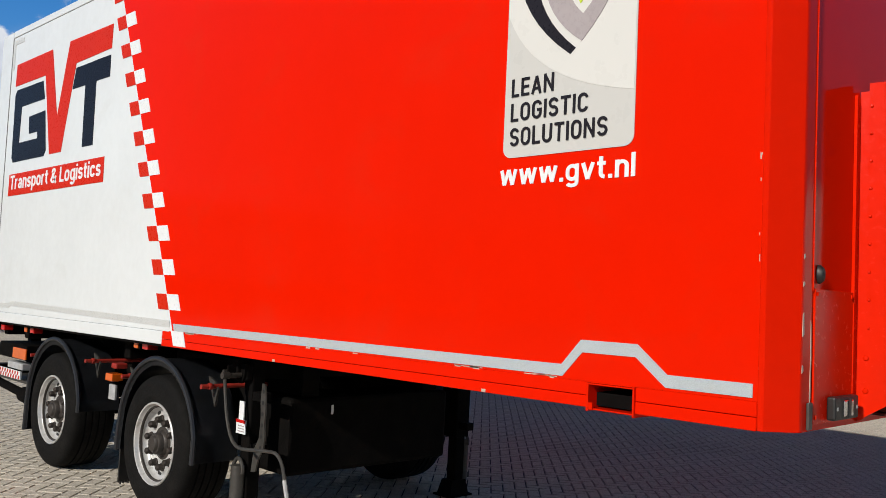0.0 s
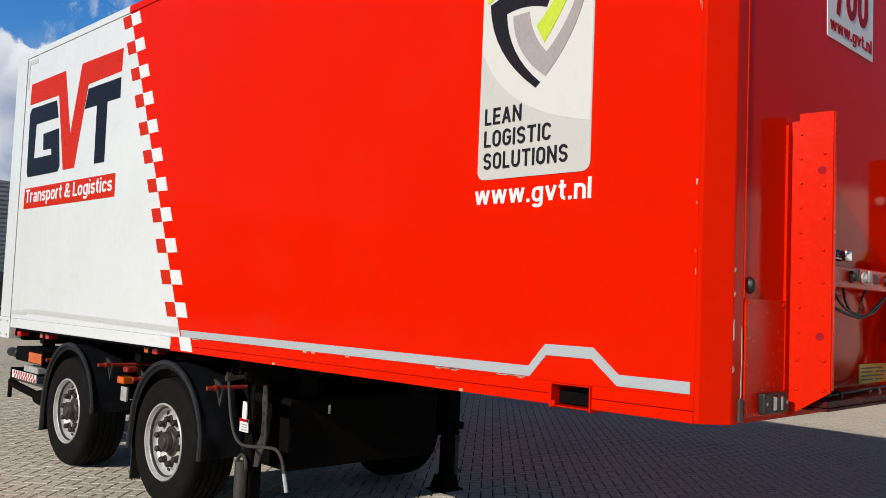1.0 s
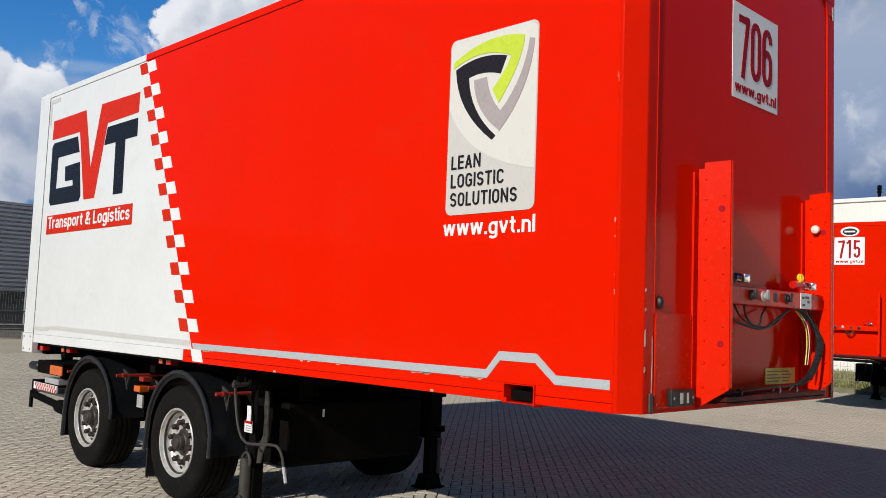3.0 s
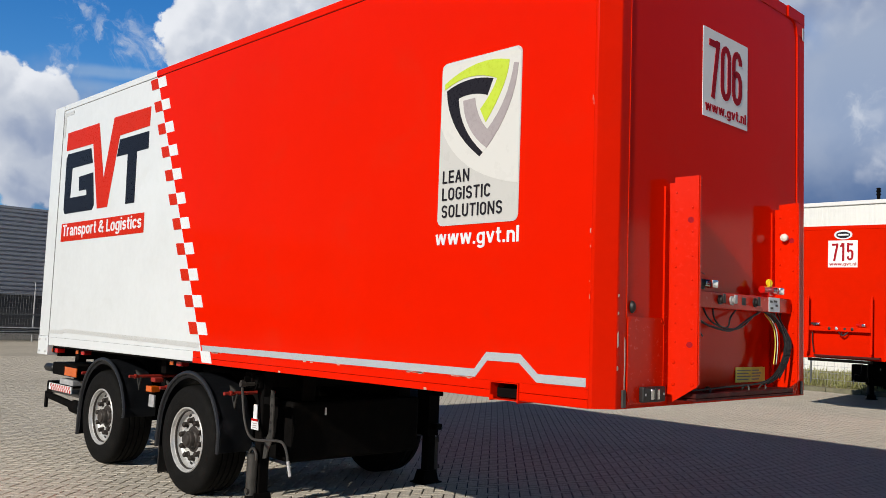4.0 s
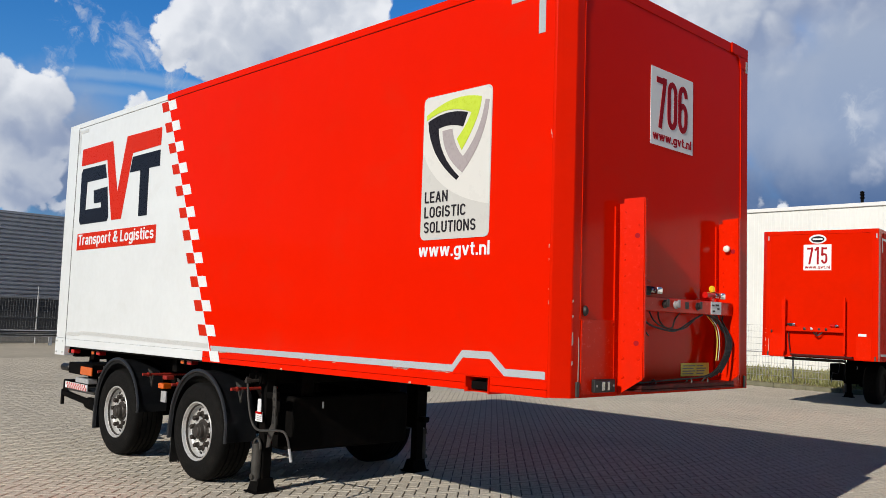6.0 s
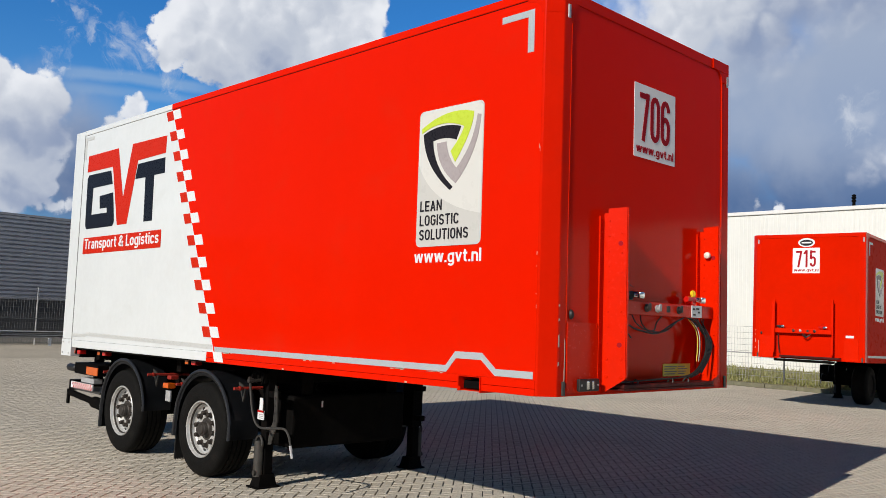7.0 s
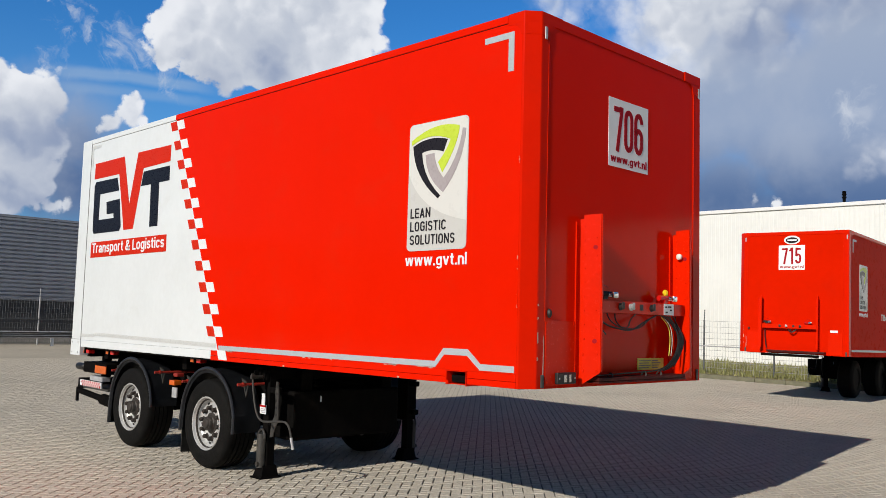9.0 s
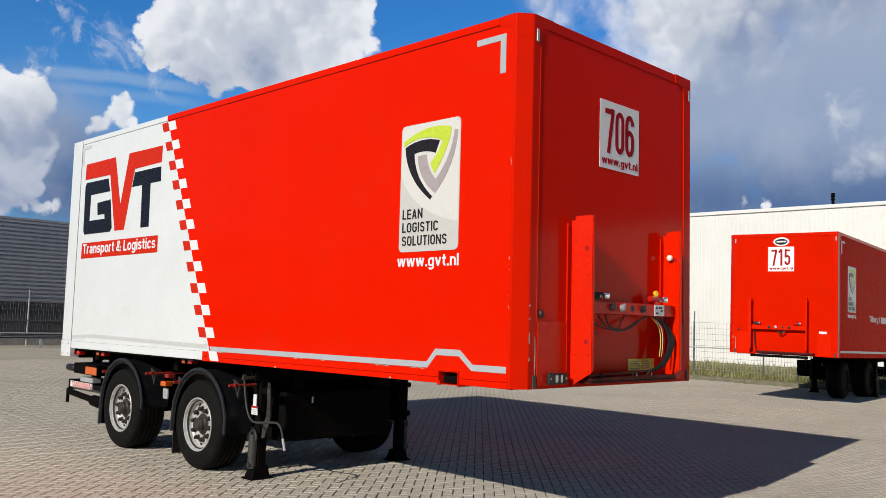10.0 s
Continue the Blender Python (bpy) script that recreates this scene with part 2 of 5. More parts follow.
RIM = material("silver_wheel_paint", (0.62, 0.62, 0.61), 0.36, 0.4, vary=0.08, scale=10.0, dirt=(0.16, 0.14, 0.12), dirt_amount=0.6, dirt_scale=14.0)
HUB = material("dark_hub_casting", (0.040, 0.034, 0.030), 0.55, 0.2, vary=0.3, scale=20.0, bump=0.002)
NUT = material("dark_nut", (0.035, 0.028, 0.024), 0.55, 0.4, vary=0.35, scale=40.0)
# grime, plus the shade of the front trough and pocket put into the colour
GRIMY_SHADED_RED = material("grimy_shaded_red_paint", (0.07, 0.008, 0.006), 0.6, specular=0.2, vary=0.4, scale=9.0, dirt=(0.25, 0.02, 0.012), dirt_amount=0.5, dirt_scale=6.0)
OLD_RED = material("weathered_red_paint", (0.30, 0.02, 0.012), 0.5, vary=0.3, scale=12.0, dirt=(0.10, 0.03, 0.02), dirt_amount=0.6, dirt_scale=8.0)
GALV = material("galvanised_rail", (0.62, 0.65, 0.69), 0.5, 0.1, vary=0.1, scale=3.0, dirt=(0.4, 0.4, 0.4), dirt_amount=0.3)
DARK_WIRE = material("weathered_wire", (0.10, 0.11, 0.12), 0.6, 0.2, vary=0.2, scale=3.0)
GREY_WIRE = material("grey_wire", (0.40, 0.41, 0.42), 0.6, 0.2, vary=0.2, scale=3.0)
STEEL = material("worn_galvanised_steel", (0.46, 0.47, 0.48), 0.45, 0.25, vary=0.2, scale=14.0, dirt=(0.2, 0.17, 0.14), dirt_amount=0.4, dirt_scale=8.0)
LEG_STEEL = material("grey_leg_tube", (0.065, 0.062, 0.057), 0.5, 0.4, vary=0.25, scale=10.0, dirt=(0.05, 0.04, 0.03), dirt_amount=0.5, dirt_scale=6.0)
AMBER = material("amber_lens", (0.66, 0.115, 0.008), 0.18, vary=0.1, coat=0.5)
RED_LENS = material("red_lens", (0.55, 0.01, 0.008), 0.18, vary=0.1, coat=0.5)
YELLOW = material("yellow_plate", (0.90, 0.72, 0.09), 0.45, vary=0.12, scale=20.0)
YELLOW_BRIGHT = material("bright_yellow_plastic", (0.82, 0.58, 0.02), 0.35, vary=0.05)
CHROME = material("chrome", (0.75, 0.75, 0.76), 0.15, 1.0, vary=0.05)
BLACK = material("black_rubber", (0.012, 0.012, 0.012), 0.5, vary=0.2)
CREAM = material("cream_knob", (0.75, 0.72, 0.64), 0.3, vary=0.05)
CLAD_GREY = material("grey_cladding", (0.31, 0.34, 0.40), 0.4, 0.25, vary=0.06, scale=0.6, dirt=(0.15, 0.16, 0.18), dirt_amount=0.3, dirt_scale=0.4)
CLAD_WHITE = material("white_cladding", (0.78, 0.785, 0.76), 0.5, vary=0.03, scale=0.5, dirt=(0.6, 0.59, 0.54), dirt_amount=0.3, dirt_scale=0.3)
TRIM_WHITE = material("white_trim", (0.80, 0.80, 0.80), 0.4, vary=0.03)
DARK_WALL = material("dark_plinth_wall", (0.045, 0.047, 0.052), 0.6, vary=0.2, scale=1.0)
CONCRETE = material("concrete", (0.30, 0.29, 0.27), 0.85, vary=0.15, scale=3.0, bump=0.004, bump_scale=40.0, dirt=(0.16, 0.15, 0.12), dirt_amount=0.5, dirt_scale=1.5)
GRASS = material("grass", (0.23, 0.235, 0.085), 0.7, vary=0.4, scale=1.2, dirt=(0.36, 0.31, 0.17), dirt_amount=0.7, dirt_scale=0.8)
MOSSY = material("mossy_concrete", (0.17, 0.165, 0.11), 0.9, vary=0.3, scale=2.0, bump=0.006, dirt=(0.08, 0.10, 0.03), dirt_amount=0.7, dirt_scale=2.5)
SOIL = material("soil", (0.20, 0.18, 0.09), 0.9, vary=0.3, scale=3.0, bump=0.01)
SAND = material("joint_sand", (0.025, 0.022, 0.019), 0.95, vary=0.3, scale=12.0, bump=0.002)
ROOF = material("roof_membrane", (0.25, 0.25, 0.25), 0.8, vary=0.1)


def paver_material(name, pattern):
    """Concrete blocks: tone from block to block, stains and grain; with pattern, far blocks as a fine mottling."""
    m = bpy.data.materials.new(name)
    m.use_nodes = True
    q = Graph(m.node_tree)
    b = m.node_tree.nodes["Principled BSDF"]
    place = q.node("ShaderNodeNewGeometry")
    pos = place.outputs["Position"]
    if pattern:
        v = q.node("ShaderNodeTexVoronoi", Vector=pos, Scale=6.0)
        sep = m.node_tree.nodes.new("ShaderNodeSeparateColor")
        m.node_tree.links.new(v.outputs["Color"], sep.inputs[0])
        rnd = sep.outputs[0]
    else:
        rnd = q.math("FRACT", q.math("ADD", q.node("ShaderNodeObjectInfo").outputs["Random"], place.outputs["Random Per Island"]))
    c = q.mix(rnd, (0.54, 0.49, 0.415, 1), (0.60, 0.545, 0.46, 1))
    c = q.mix(q.steps(q.noise(pos, 0.35, 6.0, 0.62), 0.42, 0.70, 0.0, 0.4), c, (0.33, 0.30, 0.25, 1))
    c = q.mix(q.steps(q.noise(pos, 34.0, 3.0, 0.85), 0.50, 0.60, 0.0, 0.52), c, (0.27, 0.235, 0.19, 1))
    c = q.mix(q.steps(q.noise(pos, 2.6, 6.0, 0.7), 0.56, 0.78, 0.0, 0.35), c, (0.23, 0.205, 0.17, 1))
    c = q.mix(q.steps(q.noise(pos, 41.0, 4.0, 0.85), 0.51, 0.60, 0.0, 0.65), c, (0.76, 0.71, 0.62, 1))
    if pattern:
        c = q.mix(0.10, c, (0.05, 0.045, 0.04, 1))
    m.node_tree.links.new(c, b.inputs["Base Color"])
    b.inputs["Roughness"].default_value = 0.88
    b.inputs["Specular IOR Level"].default_value = 0.25
    bp = q.node("ShaderNodeBump", Height=q.math("MULTIPLY", q.noise(pos, 110.0, 4.0, 0.7), 0.004), Strength=0.8, Distance=1.0)
    m.node_tree.links.new(bp.outputs[0], b.inputs["Normal"])
    return m


PAVER = paver_material("concrete_paver", False)
PAVING_FAR = paver_material("far_paving", True)


# ---- mesh helpers ----
def mesh_object(name, bm, mat, parent=None, smooth=False, matrix=None):
    bmesh.ops.recalc_face_normals(bm, faces=bm.faces)
    me = bpy.data.meshes.new(name)
    bm.to_mesh(me)
    bm.free()
    me.materials.append(mat)
    if smooth:
        for p in me.polygons:
            p.use_smooth = True
        me.set_sharp_from_angle(angle=radians(35))
    ob = new(name, me)
    if parent is not None:
        ob.parent = parent
    if matrix is not None:
        ob.matrix_basis = matrix
    return ob


def part(name, bm, mat, parent, label="", smooth=False, matrix=None):
    ob = mesh_object(name, bm, mat, parent, smooth, matrix)
    return tagged(ob, label) if label else ob


def again(ob, parent, matrix):
    """One more object on the same mesh."""
    c = new(ob.name.split(".")[0], ob.data)
    c.parent, c.matrix_basis = parent, matrix
    return c


def box(bm, x0, x1, y0, y1, z0, z1, bevel=0.0):
    res = bmesh.ops.create_cube(bm, size=1.0, matrix=Matrix.Translation(((x0 + x1) / 2, (y0 + y1) / 2, (z0 + z1) / 2)) @ Matrix.Diagonal((x1 - x0, y1 - y0, z1 - z0, 1)))
    if bevel:
        edges = {e for v in res["verts"] for e in v.link_edges}
        bmesh.ops.bevel(bm, geom=list(edges), offset=bevel, segments=2, affect="EDGES", profile=0.5)
    return bm


def new_box(*a, **k):
    return box(bmesh.new(), *a, **k)


def prism(bm, points, mapper, d0, d1):
    """A flat shape of any outline, from depth d0 to d1; mapper turns (u, v, d) into a place."""
    back = [bm.verts.new(mapper(u, v, d0)) for u, v in points]
    front = [bm.verts.new(mapper(u, v, d1)) for u, v in points]
    bm.faces.new(front)
    bm.faces.new(list(reversed(back)))
    n = len(points)
    for k in range(n):
        bm.faces.new((back[k], back[(k + 1) % n], front[(k + 1) % n], front[k]))
    return bm


def lathe(bm, profile, axis="x", segments=48, matrix=None):
    """A turned shape: profile of (radius, along the axis)."""
    rings = []
    for r, h in profile:
        ring = []
        for k in range(segments):
            a = 2 * math.pi * k / segments
            p = Vector((h, r * math.cos(a), r * math.sin(a))) if axis == "x" else Vector((r * math.cos(a), r * math.sin(a), h))
            ring.append(bm.verts.new(matrix @ p if matrix else p))
        rings.append(ring)
    for a, b in zip(rings, rings[1:]):
        for k in range(segments):
            bm.faces.new((a[k], a[(k + 1) % segments], b[(k + 1) % segments], b[k]))
    for ring, r in ((rings[0], profile[0][0]), (rings[-1], profile[-1][0])):
        if r > 1e-4 and profile[0] != profile[-1]:
            bm.faces.new(ring)
    return bm


def tube(bm, points, radius, sides=8, rounds=0):
    """A round bar or cable along points; rounds smooths the bends."""
    pts = [Vector(p) for p in points]
    for _ in range(rounds):
        fine = [pts[0]]
        for a, b in zip(pts, pts[1:]):
            fine += [a.lerp(b, 0.25), a.lerp(b, 0.75)]
        pts = fine + [pts[-1]]
    rings, side = [], None
    for k, p in enumerate(pts):
        along = (pts[min(k + 1, len(pts) - 1)] - pts[max(k - 1, 0)]).normalized()
        if side is None:
            side = along.orthogonal().normalized()
        side = (side - along * side.dot(along)).normalized()
        up_ = along.cross(side)
        rings.append([bm.verts.new(p + radius * (math.cos(2 * math.pi * j / sides) * side + math.sin(2 * math.pi * j / sides) * up_)) for j in range(sides)])
    for a, b in zip(rings, rings[1:]):
        for j in range(sides):
            bm.faces.new((a[j], a[(j + 1) % sides], b[(j + 1) % sides], b[j]))
    bm.faces.new(rings[0])
    bm.faces.new(rings[-1])
    return bm


def rounded(u0, u1, v0, v1, r, n=6):
    pts = []
    for cu, cv, a0 in ((u1 - r, v1 - r, 0), (u0 + r, v1 - r, 90), (u0 + r, v0 + r, 180), (u1 - r, v0 + r, 270)):
        pts += [(cu + r * math.cos(radians(a0 + 90 * k / n)), cv + r * math.sin(radians(a0 + 90 * k / n))) for k in range(n + 1)]
    return pts


def bend(p0, c, p1, n=8):
    """A curved edge from p0 to p1 drawn towards c, without its last point."""
    return [((1 - t) ** 2 * p0[0] + 2 * t * (1 - t) * c[0] + t * t * p1[0], (1 - t) ** 2 * p0[1] + 2 * t * (1 - t) * c[1] + t * t * p1[1]) for t in (k / n for k in range(n))]


WIDTH = 2.55


def near_side(u, v, d):
    return (-d, -u, v)


def far_side(u, v, d):
    return (WIDTH + d, u, v)


def front(u, v, d):
    return (u, -d, v)


# ---- ground, paving, buildings ----
def ground():
    bm = bmesh.new()
    bmesh.ops.create_grid(bm, x_segments=24, y_segments=24, size=700)
    for v in bm.verts:
        v.co.z = -0.015
    tagged(mesh_object("ground", bm, PAVING_FAR), "wide yard of pale beige concrete block paving", "ground", kind="structure")


def grey_hall():
    """Hall with horizontal grey ribbed cladding over a dark plinth."""
    root = tagged(new("building"), "warehouse clad in horizontal grey ribbed metal sheets", "building", kind="structure")
    y, x0, x1, low, top = 33.5, -30.0, 60.0, 1.77, 5.13
    bm = bmesh.new()
    ribs = 20
    pitch = (top - low) / ribs
    rows = []
    for k in range(ribs):
        z = low + k * pitch
        rows += [(z, 0.0), (z + pitch * 0.22, 0.0), (z + pitch * 0.30, -0.085), (z + pitch * 0.86, -0.085), (z + pitch * 0.98, 0.0)]
    verts = [[bm.verts.new((x, y + d, z)) for z, d in rows] for x in (x0, x1)]
    for k in range(len(rows) - 1):
        bm.faces.new((verts[0][k], verts[1][k], verts[1][k + 1], verts[0][k + 1]))
    part("cladding", bm, CLAD_GREY, root, "grey horizontal ribbed cladding")
    part("wall", new_box(x0, x1, y + 0.06, y + 0.3, 0, top - 0.05), DARK_WALL, root, "dark plinth wall")
    part("plinth", new_box(x0, x1, y - 0.06, y + 0.05, -0.01, 0.34, bevel=0.01), CONCRETE, root, "grey concrete plinth")
    part("coping", new_box(x0, x1, y - 0.08, y + 0.4, top, top + 0.10, bevel=0.01), CLAD_GREY, root)
    part("flat_roof", new_box(x0, x1, y + 0.3, y + 30, top - 0.2, top - 0.05), ROOF, root)
    for x in (x0, x1):
        part("gable_wall", new_box(x - 0.15, x + 0.15, y + 0.31, y + 30, 0, top - 0.21), DARK_WALL, root)


def guard_rail():
    root = tagged(new("guard_rail"), "galvanised steel guard rail along the hall", "guard rail")
    y = 31.6
    for k in range(22):
        x = -12 + k * 2.6
        part("post", new_box(x - 0.05, x + 0.05, y + 0.03, y + 0.13, -0.012, 0.56, bevel=0.006), GALV, root)
    bm = bmesh.new()
    shape = [(0.31, 0.0), (0.35, -0.04), (0.40, -0.04), (0.43, 0.0), (0.46, 0.0), (0.49, -0.04), (0.54, -0.04), (0.58, 0.0)]
    a = [[bm.verts.new((x, y + d + t, z)) for z, d in shape] for x in (-14, 46) for t in (0,)]
    for k in range(len(shape) - 1):
        bm.faces.new((a[0][k], a[1][k], a[1][k + 1], a[0][k + 1]))
    bmesh.ops.solidify(bm, geom=bm.faces[:], thickness=0.006)
    part("beam", bm, GALV, root)


def mesh_fence(name_label, along_x, fixed, start, count, bay, tall, barbed, wire):
    """Welded mesh fence: posts, rails and wires, bay by bay."""
    root = tagged(new("mesh_fence"), name_label, "fence")

    def at(s, d, z):
        return (s, fixed + d, z) if along_x else (fixed + d, s, z)
    for k in range(count + 1):
        s = start + k * bay
        bm = bmesh.new()
        tube(bm, [at(s, 0, -0.012), at(s, 0, tall + 0.06)], 0.03)
        if barbed:
            tube(bm, [at(s, 0, tall + 0.05), at(s, 0.02, tall + 0.42)], 0.018)
        part("post", bm, STEEL if along_x else DARK_WIRE, root)
    for k in range(count):
        s = start + k * bay
        bm = bmesh.new()
        n = int(bay / 0.1)
        for j in range(1, n):
            w = s + j * bay / n
            tube(bm, [at(w, 0, 0.06), at(w, 0, tall)], 0.0045, 3)
        for j in range(int(tall / 0.2) + 1):
            tube(bm, [at(s, 0.006, 0.08 + j * 0.2), at(s + bay, 0.006, 0.08 + j * 0.2)], 0.0065, 3)
        part("mesh_panel", bm, wire, root)
        bm = bmesh.new()
        tube(bm, [at(s, -0.02, tall * 0.55), at(s + bay, -0.02, tall * 0.55)], 0.02, 6)
        part("rail", bm, wire, root)


def white_hall():
    """Hall with white vertical ribbed cladding, flat roof and a flue."""
    root = tagged(new("building"), "white warehouse with vertical ribbed cladding and a flat roof", "building", kind="structure")
    x, y0, y1, top = 33.0, -60.0, 60.0, 6.97
    bm = bmesh.new()
    step, cols, s = 0.20, [], y0
    while s < y1:
        cols += [(s, 0.0), (s + 0.06, 0.0), (s + 0.08, -0.011), (s + 0.17, -0.011), (s + 0.19, 0.0)]
        s += step
    verts = [[bm.verts.new((x + d, yy, z)) for yy, d in cols] for z in (0.0, top)]
    for k in range(len(cols) - 1):
        bm.faces.new((verts[0][k], verts[0][k + 1], verts[1][k + 1], verts[1][k]))
    part("cladding", bm, CLAD_WHITE, root, "white vertical ribbed cladding")
    part("wall", new_box(x + 0.05, x + 0.3, y0, y1, -0.01, top - 0.05), CLAD_WHITE, root)
    part("roof_trim", new_box(x - 0.09, x + 0.4, y0, y1, top, top + 0.16, bevel=0.015), TRIM_WHITE, root, "white roof edge trim")
    part("flat_roof", new_box(x + 0.3, x + 40, y0, y1, top - 0.25, top - 0.08), ROOF, root)
    for s in (y0, y1):
        part("end_wall", new_box(x + 0.31, x + 40, s - 0.15, s + 0.15, -0.01, top - 0.26), CLAD_WHITE, root)
    bm = bmesh.new()
    fx, fy = x + 1.5, 10.55
    lathe(bm, [(0.066, top - 0.07), (0.066, top + 0.55), (0.098, top + 0.56), (0.098, top + 0.62), (0.066, top + 0.63), (0.066, top + 0.69), (0.098, top + 0.70), (0.098, top + 0.76), (0.066, top + 0.77), (0.098, top + 0.85), (0.03, top + 0.88)], "z", 20, Matrix.Translation((fx, fy, 0)))
    part("flue", bm, STEEL_BLACK, root, "dark metal roof flue", smooth=True)


def verge():
    """Kerb, strip of rough grass behind the far fence."""
    bm = new_box(22.2, 32.9, -60, 60, -0.01, 0.10)
    tagged(mesh_object("verge", bm, SOIL), "strip of soil under rough grass", "verge", kind="structure")
    bm = bmesh.new()
    rnd = random.Random(4)
    for _ in range(16000):
        x, y = rnd.uniform(22.25, 32.6), rnd.uniform(-4, 26)
        if x > 26 and rnd.random() < 0.5:
            x = rnd.uniform(22.25, 26)
        h, a, w = rnd.uniform(0.06, 0.24), rnd.uniform(0, 6.28), rnd.uniform(0.012, 0.03)
        lean = rnd.uniform(0.02, 0.16)
        c, s_ = math.cos(a), math.sin(a)
        v = [bm.verts.new((x - c * w, y - s_ * w, 0.09)), bm.verts.new((x + c * w, y + s_ * w, 0.09)), bm.verts.new((x + s_ * lean, y - c * lean, 0.09 + h))]
        bm.faces.new(v)
    tagged(mesh_object("grass", bm, GRASS), "rough yellowish green grass behind the fence", "grass", kind="stuff")
    root = tagged(new("kerb"), "low worn concrete kerb before the grass", "kerb", kind="structure")
    bm = new_box(-0.10, 0.10, -0.495, 0.495, -0.012, 0.12, bevel=0.015)
    first = part("kerb_stone", bm, MOSSY, root, matrix=Matrix.Translation((21.7, -3.0, 0)))
    for k in range(1, 30):
        again(first, root, Matrix.Translation((21.7 + 0.01 * math.sin(k * 3.1), -3.0 + k * 1.0, 0.004 * math.sin(k * 1.7))))
    part("strip", new_box(21.8, 22.2, -60, 60, -0.012, 0.07), MOSSY, root)


def unseen_yard_walls():
    """Plain grey walls added out of view to close the yard and darken reflections."""
    bm = new_box(-60, 30, -56.0, -55.7, -0.01, 6.0)
    box(bm, -60, 30, -55.7, -55.62, 5.9, 6.1)
    tagged(mesh_object("wall_west", new_box(-52.3, -52.0, -55, 60, -0.01, 7.4), CLAD_GREY), "added grey wall out of view beyond the yard", "wall", kind="structure")
    tagged(mesh_object("wall_south", bm, CLAD_GREY), "added grey wall out of view across the yard", "wall", kind="structure")


ground()
grey_hall()
guard_rail()
mesh_fence("galvanised welded mesh fence before the grey hall", True, 32.6, -9.64, 14, 2.6, 1.87, True, DARK_WIRE)
white_hall()
verge()
mesh_fence("galvanised welded mesh fence before the white hall", False, 23.0, -4.0, 10, 2.5, 1.85, True, GREY_WIRE)
unseen_yard_walls()


# ---- the trailers ----
def edge_y(z):
    """Where the white rear part of the box meets the red front part."""
    return 4.468 + 0.437 * (z - 1.607)


def sub(name, pts, mapper, d0, d1, mat, parent, label=""):
    return part(name, prism(bmesh.new(), pts, mapper, d0, d1), mat, parent, label)


def shield_badge(panel, m, sgn, u0):
    """Rounded pale panel with a three-part shield and three lines of words; u runs to the viewer's right from u0."""
    def w(u, v, d):
        return m(u0 + 1.042 * u, 2.318 + 1.011 * (v - 2.30), d)
    plate = sub("logo_panel", rounded(0, 0.675, 2.30, 3.385, 0.045), w, 0.001, 0.004, SILVER_FILM, panel, "pale grey rounded panel with a shield emblem")
    swoosh = [(0.006, 3.34)] + [(0.006, 2.97)] + bend((0.01, 2.95), (0.16, 2.62), (0.669, 2.53), 12) + [(0.669, 2.53), (0.669, 3.34), (0.63, 3.379), (0.045, 3.379)]
    sub("white_field", swoosh, w, 0.004, 0.0055, PALE_FILM, panel)
    lime = bend((0.032, 3.245), (0.312, 3.39), (0.577, 3.31)) + bend((0.577, 3.31), (0.577, 3.17), (0.397, 2.94)) + [(0.397, 2.94)] + bend((0.347, 3.03), (0.452, 3.13), (0.482, 3.208)) + bend((0.482, 3.208), (0.252, 3.31), (0.032, 3.205)) + [(0.032, 3.205)]
    sub("lime_stroke", lime, w, 0.0055, 0.0085, LIME_FILM, panel)
    dark = bend((0.050, 3.195), (0.240, 3.275), (0.450, 3.213)) + [(0.450, 3.213), (0.405, 3.113)] + bend((0.405, 3.113), (0.280, 3.16), (0.158, 3.13)) + bend((0.158, 3.13), (0.170, 2.92), (0.380, 2.75)) + [(0.380, 2.75), (0.353, 2.727)] + bend((0.353, 2.727), (0.070, 2.93), (0.050, 3.195))
    sub("dark_stroke", dark, w, 0.0055, 0.0085, CHARCOAL_FILM, panel)
    grey_ = [(0.200, 3.108), (0.300, 3.112)] + bend((0.300, 3.112), (0.320, 2.98), (0.412, 2.893)) + bend((0.412, 2.893), (0.580, 3.05), (0.614, 3.285)) + [(0.614, 3.285)] + bend((0.650, 3.275), (0.630, 2.99), (0.410, 2.775)) + bend((0.410, 2.775), (0.210, 2.91), (0.200, 3.108))
    sub("taupe_stroke", grey_, w, 0.0055, 0.0085, TAUPE_FILM, panel)
    for words, right, v0 in (("LEAN", 0.272, 2.578), ("LOGISTIC", 0.452, 2.465), ("SOLUTIONS", 0.552, 2.352)):
        stroke_words(words, 0.040, right, v0, v0 + 0.083, w, 0.006, 0.009, 0.15, 0.15, CHARCOAL_FILM, panel)
    stroke_words("www.gvt.nl", -0.012, 0.685, 2.146, 2.272, w, 0.001, 0.004, 0.16, 0.09, WHITE_FILM, panel)
    return plate


